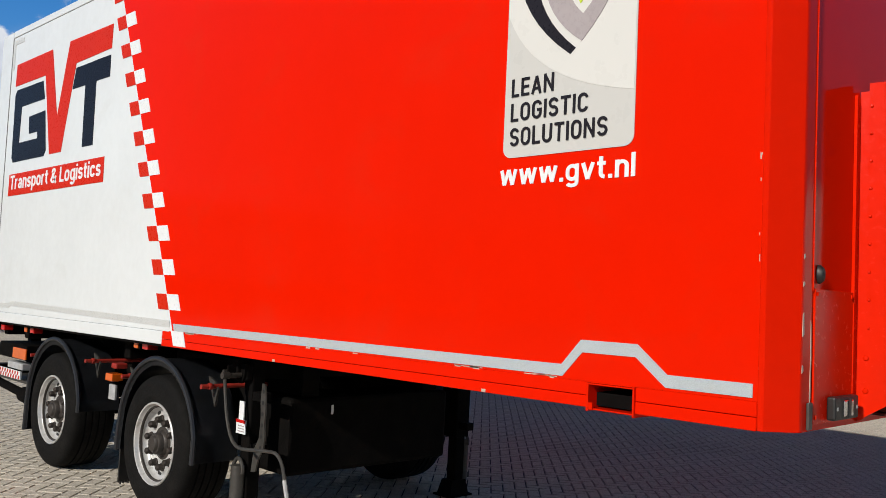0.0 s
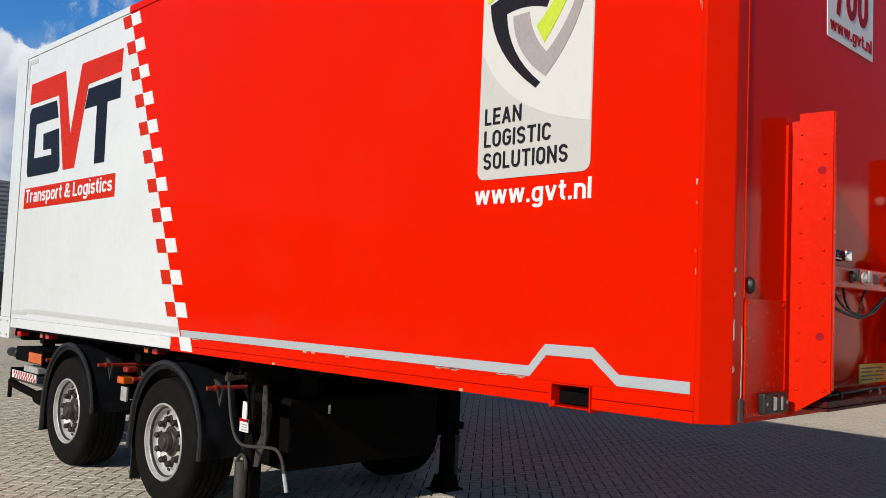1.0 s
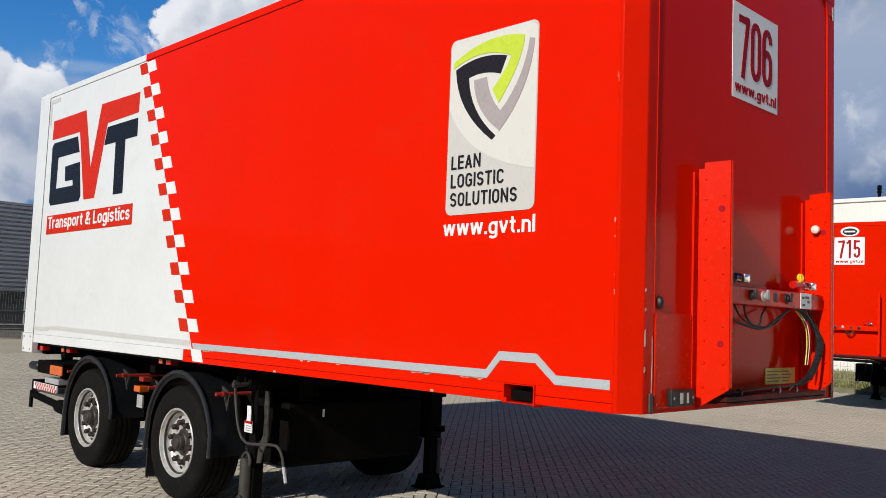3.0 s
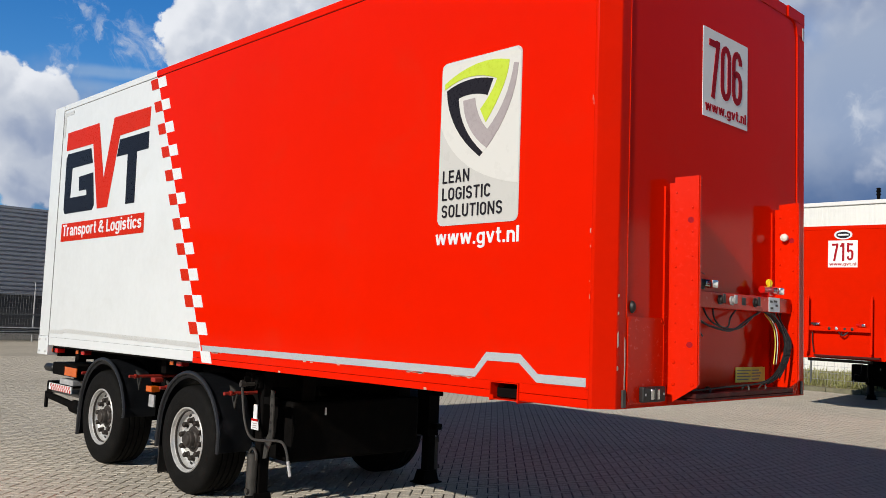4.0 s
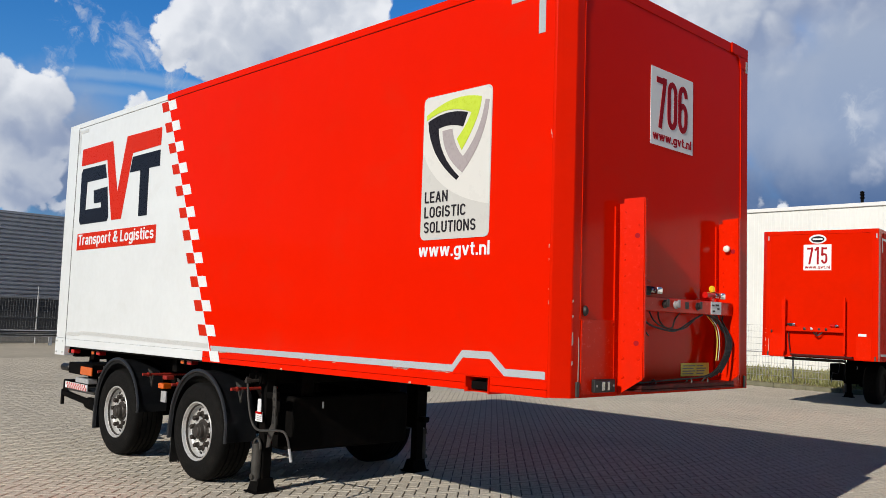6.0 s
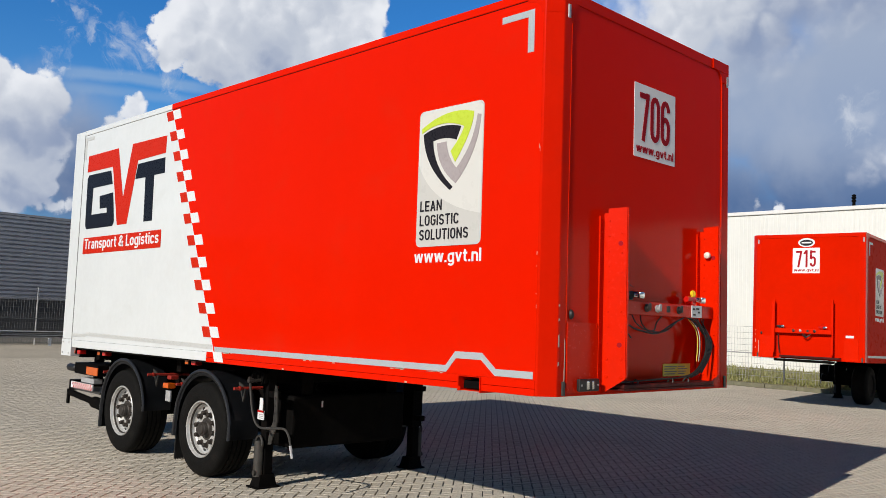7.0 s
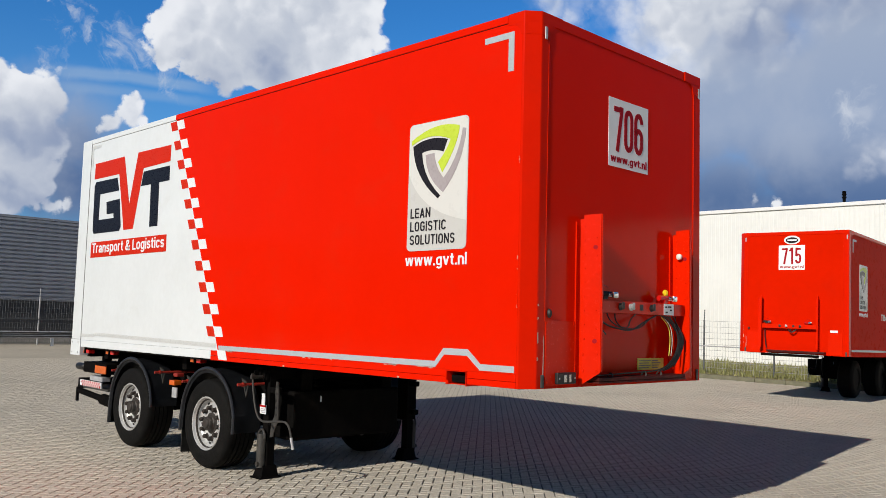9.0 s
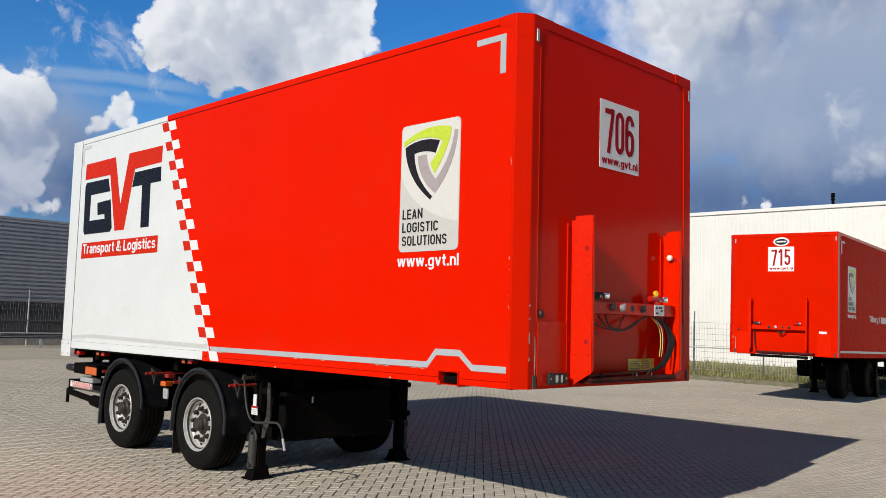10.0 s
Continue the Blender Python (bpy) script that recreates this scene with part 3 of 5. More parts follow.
def check_rows(red_panel, white_panel):
    """The two columns of red and white checks down the slanting edge."""
    for k in range(12):
        z1 = 4.062 - 0.2455 * k
        z0 = z1 - 0.111
        a0, a1 = edge_y(z0), edge_y(z1)
        if k < 11:
            sub("red_check", [(-a0 - 0.152, z0), (-a0, z0), (-a1, z1), (-a1 - 0.152, z1)], near_side, 0.001, 0.004, RED_FILM, white_panel)
            sub("white_check", [(-a0, z0), (-a0 + 0.164, z0), (-a1 + 0.164, z1), (-a1, z1)], near_side, 0.001, 0.004, WHITE_FILM, red_panel)
        else:
            sub("white_check", [(-4.32, 1.25), (-4.15, 1.25), (-4.192, 1.352), (-4.362, 1.352)], near_side, 0.005, 0.008, WHITE_FILM, red_panel)


def big_emblem(panel):
    """Red wing shape with two dark blocks, and the banner below."""
    wing = [(7.795, 3.784), (6.908, 3.789), (6.701, 3.139), (6.514, 3.794), (5.647, 3.789), (5.652, 3.587), (6.348, 3.573), (6.560, 2.809), (6.822, 2.809), (7.039, 3.568), (7.805, 3.568)]
    block = [(7.745, 3.523), (7.089, 3.523), (7.019, 3.346), (7.593, 3.341), (7.603, 2.987), (7.135, 2.987), (7.150, 3.051), (7.356, 3.051), (7.382, 3.218), (6.988, 3.233), (6.913, 2.854), (6.958, 2.804), (7.735, 2.804), (7.775, 2.854), (7.790, 3.474)]
    hammer = [(5.657, 3.533), (5.652, 3.351), (5.909, 3.351), (5.899, 2.809), (6.111, 2.809), (6.126, 3.346), (6.393, 3.346), (6.338, 3.528)]
    for name, pts, mat in (("red_wing", wing, RED_FILM), ("dark_block", block, NAVY_FILM), ("dark_hammer", hammer, NAVY_FILM)):
        sub(name, [(-y, z) for y, z in pts], near_side, 0.001, 0.004, mat, panel)
    sub("banner", [(-7.795, 2.474), (-5.647, 2.484), (-5.652, 2.691), (-7.790, 2.686)], near_side, 0.001, 0.004, RED_FILM, panel, "red banner with white words")
    stroke_words("Transport & Logistics", -7.745, -5.697, 2.497, 2.672, near_side, 0.004, 0.007, 0.165, 0.085, WHITE_FILM, panel)


def arc(cu, cv, ru, rv, a0, a1, n=8):
    return [(cu + ru * math.cos(radians(a0 + (a1 - a0) * k / n)), cv + rv * math.sin(radians(a0 + (a1 - a0) * k / n))) for k in range(n + 1)]


DIGITS = {
    "7": [[(0.0, 0.91), (0.62, 0.91)], [(0.52, 0.98), (0.50, 0.82), (0.38, 0.46), (0.24, 0.0)]],
    "0": [arc(0.31, 0.74, 0.21, 0.17, 0, 180) + arc(0.31, 0.26, 0.21, 0.17, 180, 360) + [(0.52, 0.74)]],
    "6": [arc(0.31, 0.74, 0.21, 0.17, 0, 180) + arc(0.31, 0.26, 0.21, 0.17, 180, 360) + arc(0.31, 0.42, 0.21, 0.15, 0, 150)],
    "1": [[(0.08, 0.80), (0.25, 0.86), (0.30, 0.98)], [(0.38, 1.0), (0.38, 0.0)]],
    "5": [[(0.58, 0.91), (0.13, 0.91)], [(0.13, 0.99), (0.11, 0.50)], [(0.11, 0.50)] + arc(0.31, 0.43, 0.21, 0.15, 150, 0) + arc(0.31, 0.26, 0.21, 0.17, 0, -180)],
}


def ribbon(bm, points, wide, mapper, d0, d1):
    """A flat stroke of even width along points."""
    left, right = [], []
    for k, (u, v) in enumerate(points):
        au, av = points[max(k - 1, 0)]
        bu, bv = points[min(k + 1, len(points) - 1)]
        n = math.hypot(bu - au, bv - av) or 1.0
        ou, ov = -(bv - av) / n * wide / 2, (bu - au) / n * wide / 2
        left.append((u + ou, v + ov))
        right.append((u - ou, v - ov))
    rows = [[bm.verts.new(mapper(u, v, d)) for u, v in side] for side, d in ((left, d0), (left, d1), (right, d1), (right, d0))]
    n = len(points)
    for k in range(n - 1):
        for a in range(4):
            e = (a + 1) % 4
            bm.faces.new((rows[a][k], rows[a][k + 1], rows[e][k + 1], rows[e][k]))
    for k in (0, n - 1):
        bm.faces.new([rows[a][k] for a in range(4)])


def glyph(ch, h):
    """Plain sans letters as strokes of half-width h, capitals 1 high: width and lines."""
    X = 0.74

    def bowl(w, y0, y1, a0, a1, ry=0.0):
        rx, ry = w / 2 - h, ry or min(w / 2 - h, (y1 - y0) / 2 - h)
        return lambda a, b, up: arc(w / 2, y1 - h - ry if up else y0 + h + ry, rx, ry, a, b)

    def ring(w, y0, y1, x=0.0):
        f = bowl(w, y0, y1, 0, 0)
        pts = f(0, 180, True) + f(180, 360, False)
        return [(u + x, v) for u, v in pts + pts[:1]]

    def ess(w, top):
        ry, rx = (top - 2 * h) / 4, w / 2 - h
        return arc(w / 2, top - h - ry, rx, ry, 15, 270, 14) + arc(w / 2, h + ry, rx, ry, 90, -165, 14)[1:]
    if ch == " ":
        return 0.26, []
    if ch == ".":
        return 2.4 * h, [[(1.2 * h, 0), (1.2 * h, 2.2 * h)]]
    if ch in "LEIT":
        w = {"L": 0.50, "E": 0.54, "I": 2 * h, "T": 0.60}[ch]
        up = [(w / 2 if ch == "T" else h, 0), (w / 2 if ch == "T" else h, 1)]
        bars = {"L": (0,), "E": (0, 1, 2), "I": (), "T": (2,)}[ch]
        return w, [up] + [[(0, h + k * (0.5 - h)), (w - (0.03 if k == 1 else 0), h + k * (0.5 - h))] for k in bars]
    if ch == "A":
        return 0.66, [[(h, 0), (0.33, 1 - 0.5 * h)], [(0.66 - h, 0), (0.33, 1 - 0.5 * h)], [(0.15, 0.30), (0.51, 0.30)]]
    if ch == "N":
        return 0.64, [[(h, 0), (h, 1)], [(0.64 - h, 0), (0.64 - h, 1)], [(h, 1 - h), (0.64 - h, h)]]
    if ch == "O":
        return 0.62, [ring(0.62, 0, 1)]
    if ch in "CG":
        f = bowl(0.62, 0, 1, 0, 0)
        if ch == "C":
            return 0.60, [f(12, 180, True) + f(180, 348, False)]
        return 0.62, [f(15, 180, True) + f(180, 360, False) + [(0.62 - h, 0.50)], [(0.33, 0.50 - 0.3 * h), (0.62, 0.50 - 0.3 * h)]]
    if ch == "S":
        return 0.60, [ess(0.60, 1.0)]
    if ch == "U":
        f = bowl(0.62, 0, 1, 0, 0)
        return 0.62, [[(h, 1)] + f(180, 360, False) + [(0.62 - h, 1)]]
    if ch == "w":
        return 0.84, [[(h, X), (0.23, 0.4 * h)], [(0.23, 0.4 * h), (0.42, X)], [(0.42, X), (0.61, 0.4 * h)], [(0.61, 0.4 * h), (0.84 - h, X)]]
    if ch == "b":
        return 0.56, [[(h, 0), (h, 1)], ring(0.56, 0, X)]
    if ch == "u":
        f = bowl(0.54, 0, X, 0, 0)
        return 0.54, [[(h, X)] + f(180, 360, False) + [(0.54 - h, X)], [(0.54 - h, 0), (0.54 - h, X)]]
    if ch == "v":
        return 0.58, [[(h, X), (0.29, 0.4 * h)], [(0.29, 0.4 * h), (0.58 - h, X)]]
    if ch == "l":
        return 2 * h, [[(h, 0), (h, 1)]]
    if ch == "i":
        return 2 * h, [[(h, 0), (h, X)], [(h, 1 - 1.7 * h), (h, 1)]]
    if ch == "t":
        return 0.36, [[(0.16, 0.95), (0.16, 0.26)] + arc(0.16 + 0.15, 0.26, 0.15, 0.26 - h, 180, 275, 6), [(0, X - h), (0.35, X - h)]]
    if ch == "n":
        f = bowl(0.54, 0, X, 0, 0)
        return 0.54, [[(h, 0), (h, X)], f(180, 0, True) + [(0.54 - h, 0)]]
    if ch == "r":
        f = bowl(0.50, 0, X, 0, 0)
        return 0.38, [[(h, 0), (h, X)], f(180, 70, True)]
    if ch == "o":
        return 0.56, [ring(0.56, 0, X)]
    if ch == "c":
        f = bowl(0.54, 0, X, 0, 0)
        return 0.52, [f(20, 180, True) + f(180, 340, False)]
    if ch == "s":
        return 0.50, [ess(0.50, X)]
    if ch == "a":
        f = bowl(0.52, 0, X, 0, 0)
        return 0.54, [f(165, 0, True) + [(0.52 - h, 0)], [(0.52 - h, 0.42)] + arc(0.23, 0.22, 0.23 - h, 0.22 - h, 70, 330, 12)]
    if ch == "p":
        return 0.56, [[(h, -0.27), (h, X)], ring(0.56, 0, X)]
    if ch == "g":
        return 0.56, [ring(0.56, 0, X), [(0.56 - h, X)] + arc(0.28, -0.06, 0.28 - h, 0.22 - h, 0, -160, 10)]
    if ch == "&":
        return 0.74, [[(0.74 - h, 0), (0.19, 0.66)], arc(0.33, 0.80, 0.15, 0.20 - h, 215, -35, 14), [(0.44, 0.71), (0.15, 0.42)], arc(0.29, 0.25, 0.29 - h, 0.25 - h, 110, 345, 14) + [(0.66, 0.46)]]
    return 0.5, []


def stroke_words(words, u0, u1, v0, v1, mapper, d0, d1, thick, space, mat, panel):
    """Words drawn with even strokes, fitted to a rectangle, letter by letter."""
    h, at, letters = thick / 2, 0.0, []
    for ch in words:
        w, strokes = glyph(ch, h)
        letters.append([[(at + x, y) for x, y in st] for st in strokes])
        at += w + (space if ch != " " else 0.0)
    low = -0.28 if any(ch in "gp" for ch in words) else 0.0
    ku, kv = (u1 - u0) / (at - space), (v1 - v0) / (1 - low)

    def fitted(u, v, d):
        return mapper(u0 + u * ku, v0 + (v - low) * kv, d)
    for lines in letters:
        if lines:
            bm = bmesh.new()
            for k, line in enumerate(lines):
                ribbon(bm, line, thick, fitted, d0, d1 - 0.0004 * (k % 3))
            part("letter", bm, mat, panel)


def numerals(number, u0, v0, wide, tall, mapper, d0, d1, mat, panel):
    for k, c in enumerate(number):
        bm = bmesh.new()
        for depth, line in enumerate(DIGITS[c]):
            pts = [(u0 + k * wide * 1.13 + u / 0.62 * wide, v0 + v * tall) for u, v in line]
            ribbon(bm, pts, wide * 0.33, mapper, d0, d1 - 0.0004 * depth)
        part("digit", bm, mat, panel)


def number_sticker(panel, number, x0, up_):
    sub("number_sticker", [(x0, 3.03 + up_), (x0 + 0.61, 3.03 + up_), (x0 + 0.61, 3.62 + up_), (x0, 3.62 + up_)], front, 0.001, 0.004, STICKER_FILM, panel, "white sticker with a dark red number")
    numerals(number, x0 + 0.075, 3.165 + up_, 0.138, 0.40, front, 0.004, 0.007, DARK_RED_FILM_HOLE_SHADE, panel)
    stroke_words("www.gvt.nl", x0 + 0.03, x0 + 0.585, 3.05 + up_, 3.137 + up_, front, 0.004, 0.007, 0.17, 0.08, DARK_RED_FILM_HOLE_SHADE, panel)


def wheel(root, x, y, outward):
    """A super-single wheel: tyre, silver rim, hub and ten nuts."""
    m = Matrix.Translation((x, y, 0.487)) if outward < 0 else Matrix.Translation((x, y, 0.487)) @ Matrix.Rotation(math.pi, 4, "Z")
    bm = bmesh.new()
    prof = [(0.286, 0.045), (0.292, 0.022), (0.315, 0.008), (0.36, 0.0), (0.375, 0.003), (0.41, 0.001), (0.446, 0.010), (0.470, 0.026), (0.482, 0.045), (0.486, 0.075)]
    for g0 in (0.105, 0.160, 0.215, 0.270):
        prof += [(0.487, g0), (0.474, g0 + 0.003), (0.474, g0 + 0.012), (0.487, g0 + 0.015)]
    prof += [(0.486, 0.31), (0.482, 0.34), (0.470, 0.359), (0.446, 0.375), (0.41, 0.384), (0.36, 0.385), (0.286, 0.34)]
    lathe(bm, prof + [prof[0]], "x", 72)
    tyre = part("tyre", bm, RUBBER, root, "black wide single tyre", smooth=True, matrix=m)
    bm = bmesh.new()
    lathe(bm, [(0.291, 0.034), (0.294, 0.016), (0.288, 0.009), (0.279, 0.012), (0.272, 0.030), (0.266, 0.042), (0.259, 0.046), (0.255, 0.072), (0.247, 0.092), (0.234, 0.101), (0.220, 0.102), (0.204, 0.093), (0.190, 0.088), (0.14, 0.087), (0.10, 0.087), (0.10, 0.22), (0.25, 0.26), (0.289, 0.30), (0.291, 0.034)], "x", 60)
    part("rim", bm, RIM, tyre, "silver painted steel rim", smooth=True)
    # dark ring stands for the shade between rim lip and barrel
    bm = bmesh.new()
    lathe(bm, [(0.2660, 0.0405), (0.2590, 0.0445), (0.2560, 0.0585), (0.2540, 0.0580), (0.2570, 0.0435), (0.2640, 0.0395), (0.2660, 0.0405)], "x", 60)
    part("rim_shade_ring", bm, HUB, tyre, "dark ring for the shade inside the rim", smooth=True)
    bm = bmesh.new()
    lathe(bm, [(0.120, 0.094), (0.117, 0.086), (0.092, 0.082), (0.086, 0.066), (0.078, 0.060), (0.076, 0.030), (0.070, 0.022), (0.060, 0.020), (0.056, 0.008), (0.050, 0.002), (0.030, 0.001), (0.0, 0.002)], "x", 40)
    part("hub", bm, HUB, tyre, "dark cast hub", smooth=True)
    bm = bmesh.new()
    lathe(bm, [(0.0, 0.335), (0.12, 0.34), (0.262, 0.345), (0.27, 0.33), (0.27, 0.29)], "x", 32)
    part("brake_drum", bm, STEEL_BLACK, tyre, "dark brake drum", smooth=True)
    nut = None
    for k in range(10):
        a = 2 * math.pi * (k + 0.25) / 10
        mm = Matrix.Translation((0, 0.1675 * math.cos(a), 0.1675 * math.sin(a)))
        if nut is None:
            bm = bmesh.new()
            lathe(bm, [(0.032, 0.089), (0.031, 0.079), (0.025, 0.076), (0.024, 0.044), (0.018, 0.036), (0.0, 0.035)], "x", 8)
            nut = part("wheel_nut", bm, NUT, tyre, matrix=mm)
        else:
            again(nut, tyre, mm)
    # black ovals stand for the shade inside the vent slots
    cut = None
    for k in range(10):
        a = 2 * math.pi * (k + 0.75) / 10
        mm = Matrix.Translation((0, 0.224 * math.cos(a), 0.224 * math.sin(a))) @ Matrix.Rotation(a, 4, "X")
        if cut is None:
            cut = part("vent_slot_shade", prism(bmesh.new(), rounded(-0.024, 0.024, -0.013, 0.013, 0.0125, 4), lambda u, v, d: (0.1005 - d, v, u), 0.0, 0.003), BLACK, tyre, matrix=mm)
        else:
            again(cut, tyre, mm)


def mudguard(root, x0, x1, y, outer, front_low, rear_low):
    """Black plastic arch over a wheel with a rolled outer lip."""
    path = [(y - 0.545, front_low), (y - 0.550, 0.62)]
    path += [(y - 0.560 * math.cos(radians(a)), 0.50 + 0.595 * math.sin(radians(a))) for a in range(14, 168, 7)]
    path += [(y + 0.560, 0.50), (y + 0.570, rear_low)]
    bm = bmesh.new()
    top = [[bm.verts.new((x, py, pz)) for py, pz in path] for x in (x0, x1)]
    for k in range(len(path) - 1):
        bm.faces.new((top[0][k], top[1][k], top[1][k + 1], top[0][k + 1]))
    bmesh.ops.solidify(bm, geom=bm.faces[:], thickness=0.008)
    guard = part("mudguard", bm, PLASTIC, root, "black plastic wheel arch mudguard", smooth=True)
    bm = bmesh.new()
    tube(bm, [(outer, py, pz) for py, pz in path], 0.019, 8)
    part("lip", bm, PLASTIC, guard, smooth=True)
    mid = [(y, 0.50)] * len(path)
    inner = [Vector(a).lerp(Vector(b), 0.085) for a, b in zip(path, mid)]
    bm = bmesh.new()
    rows = [[bm.verts.new((outer + d, py, pz)) for py, pz in line] for line, d in ((path, 0.0), (inner, 0.006))]
    for k in range(len(path) - 1):
        bm.faces.new((rows[0][k], rows[0][k + 1], rows[1][k + 1], rows[1][k]))
    bmesh.ops.solidify(bm, geom=bm.faces[:], thickness=0.006)
    part("flange", bm, PLASTIC, guard, smooth=True)
    return guard


def perforated_plate(leg, x, y):
    px, side = x - 0.05, 1
    bm = bmesh.new()
    pts = [(0.10, 0.43), (0.15, 0.44), (0.175, 0.52), (0.225, 0.60), (0.235, 0.68), (0.222, 0.76), (0.225, 0.86), (0.215, 0.97), (0.205, 1.01), (0.172, 1.015), (0.165, 0.90), (0.178, 0.80), (0.170, 0.66), (0.12, 0.58)]
    prism(bm, [(-(y - a), b) for a, b in pts], lambda u, v, d: (px - d * side, -u, v), -0.006, 0.006)
    plate = part("bracket_plate", bm, LEG_STEEL, leg, "perforated steel bracket")
    # black discs stand for the shade inside the bolt holes
    hole = None
    for k in range(6):
        m = Matrix.Translation((px - 0.0065 * side, y - 0.195, 0.60 + k * 0.073))
        if hole is None:
            bm = bmesh.new()
            lathe(bm, [(0.014, 0.001), (0.014, -0.001)], "x", 10)
            hole = part("bolt_hole_shade", bm, BLACK, plate, matrix=m)
        else:
            again(hole, plate, m)


def landing_leg(root, x, y, side):
    """Square telescopic leg with a round strut and foot plate; crank and gearbox on the near one."""
    leg = part("landing_leg", new_box(x - 0.05, x + 0.05, y - 0.05, y + 0.05, 0.08, 1.22, bevel=0.01), STEEL_BLACK, root, "black telescopic landing leg")
    sx = x - 0.085 * side
    bm = bmesh.new()
    tube(bm, [(sx, y + 0.005, 0.11), (sx, y + 0.005, 0.46)], 0.047, 18)
    part("strut", bm, LEG_STEEL, leg, "worn grey round strut", smooth=True)
    bm = bmesh.new()
    tube(bm, [(sx, y - 0.052, 0.41), (sx, y - 0.050, 0.47), (sx, y + 0.005, 0.515), (sx, y + 0.060, 0.47), (sx, y + 0.062, 0.41)], 0.013, 8, 2)
    part("clevis", bm, LEG_STEEL, leg, smooth=True)
    bm = bmesh.new()
    box(bm, x - 0.15, x + 0.12, y - 0.10, y + 0.10, 0.0, 0.016, bevel=0.005)
    lower = [bm.verts.new((x + a, y + b, 0.016)) for a, b in ((-0.12, -0.08), (0.09, -0.08), (0.09, 0.08), (-0.12, 0.08))]
    upper = [bm.verts.new((x + a, y + b, 0.13)) for a, b in ((-0.09, -0.06), (0.07, -0.06), (0.07, 0.06), (-0.09, 0.06))]
    for k in range(4):
        bm.faces.new((lower[k], lower[(k + 1) % 4], upper[(k + 1) % 4], upper[k]))
    bm.faces.new(upper)
    part("foot", bm, STEEL_BLACK, leg, "black steel foot plate")
    bm = bmesh.new()
    tube(bm, [(sx - 0.06 * side, y - 0.005, 0.15), (sx + 0.05 * side, y - 0.005, 0.15)], 0.024, 12)
    part("foot_pin", bm, LEG_STEEL, leg, smooth=True)
    if side > 0:
        perforated_plate(leg, x, y)
    if side < 0:
        part("housing", new_box(x - 0.075, x + 0.075, y - 0.065, y + 0.12, 0.48, 1.20, bevel=0.01), STEEL_BLACK, leg)
    for z in (0.58, 0.92):
        part("arm", new_box(x - 0.05, x + 0.03, y - 0.16, y - 0.058, z - 0.03, z + 0.03, bevel=0.006), STEEL_BLACK, leg)
    if side > 0:
        bm = bmesh.new()
        prism(bm, [(-y - 0.055, 1.13), (-y + 0.055, 1.13), (-y + 0.045, 1.05), (-y + 0.015, 1.00), (-y - 0.03, 1.00), (-y - 0.05, 1.05)], near_side, -(x - 0.10), -(x - 0.115))
        box(bm, x - 0.099, x - 0.052, y - 0.05, y + 0.05, 1.02, 1.13, bevel=0.01)
        box(bm, x - 0.20, x - 0.116, y + 0.02, y + 0.034, 1.04, 1.12, bevel=0.004)
        part("gearbox", bm, STEEL_BLACK, leg, "dark crank gearbox")
        bm = bmesh.new()
        lathe(bm, [(0.0, x - 0.262), (0.022, x - 0.26), (0.024, x - 0.21), (0.016, x - 0.205), (0.016, x - 0.12)], "x", 14, Matrix.Translation((0, y - 0.01, 1.055)))
        lathe(bm, [(0.0, x - 0.222), (0.013, x - 0.22), (0.013, x - 0.19), (0.0, x - 0.188)], "x", 10, Matrix.Translation((0, y + 0.045, 1.075)))
        part("crank_joint", bm, HUB, leg, "grimy crank joint", smooth=True)
        cx = x - 0.24
        bm = bmesh.new()
        tube(bm, [(cx, y - 0.01, 1.055), (cx, y - 0.035, 0.92), (cx, y - 0.065, 0.80), (cx, y - 0.11, 0.70), (cx, y - 0.16, 0.645), (cx, y - 0.23, 0.62), (cx, y - 0.32, 0.625), (cx, y - 0.56, 0.655), (cx, y - 0.65, 0.655), (cx, y - 0.71, 0.60), (cx, y - 0.74, 0.51), (cx, y - 0.775, 0.415)], 0.0115, 8, 1)
        crank = part("crank", bm, LEG_STEEL, leg, "bent steel crank handle", smooth=True)
        bm = bmesh.new()
        tube(bm, [(cx, y - 0.738, 0.515), (cx, y - 0.778, 0.405)], 0.0135, 8)
        part("grip", bm, GREY_WIRE, crank, "worn grey grip")
        part("label", new_box(x - 0.068, x - 0.0605, y + 0.005, y + 0.062, 0.75, 0.875), WHITE_FILM, leg, "white paper label")
        tag = part("tag", new_box(x - 0.076, x - 0.0685, y - 0.035, y + 0.075, 0.662, 0.755), WHITE_FILM, leg, "white tag with a red band")
        part("red_band", new_box(x - 0.080, x - 0.076, y - 0.035, y + 0.075, 0.735, 0.755), RED_LENS, tag)
        for k in range(3):
            part("text_bar", new_box(x - 0.079, x - 0.076, y - 0.02, y + 0.05, 0.676 + 0.018 * k, 0.682 + 0.018 * k), TAUPE_FILM, tag)


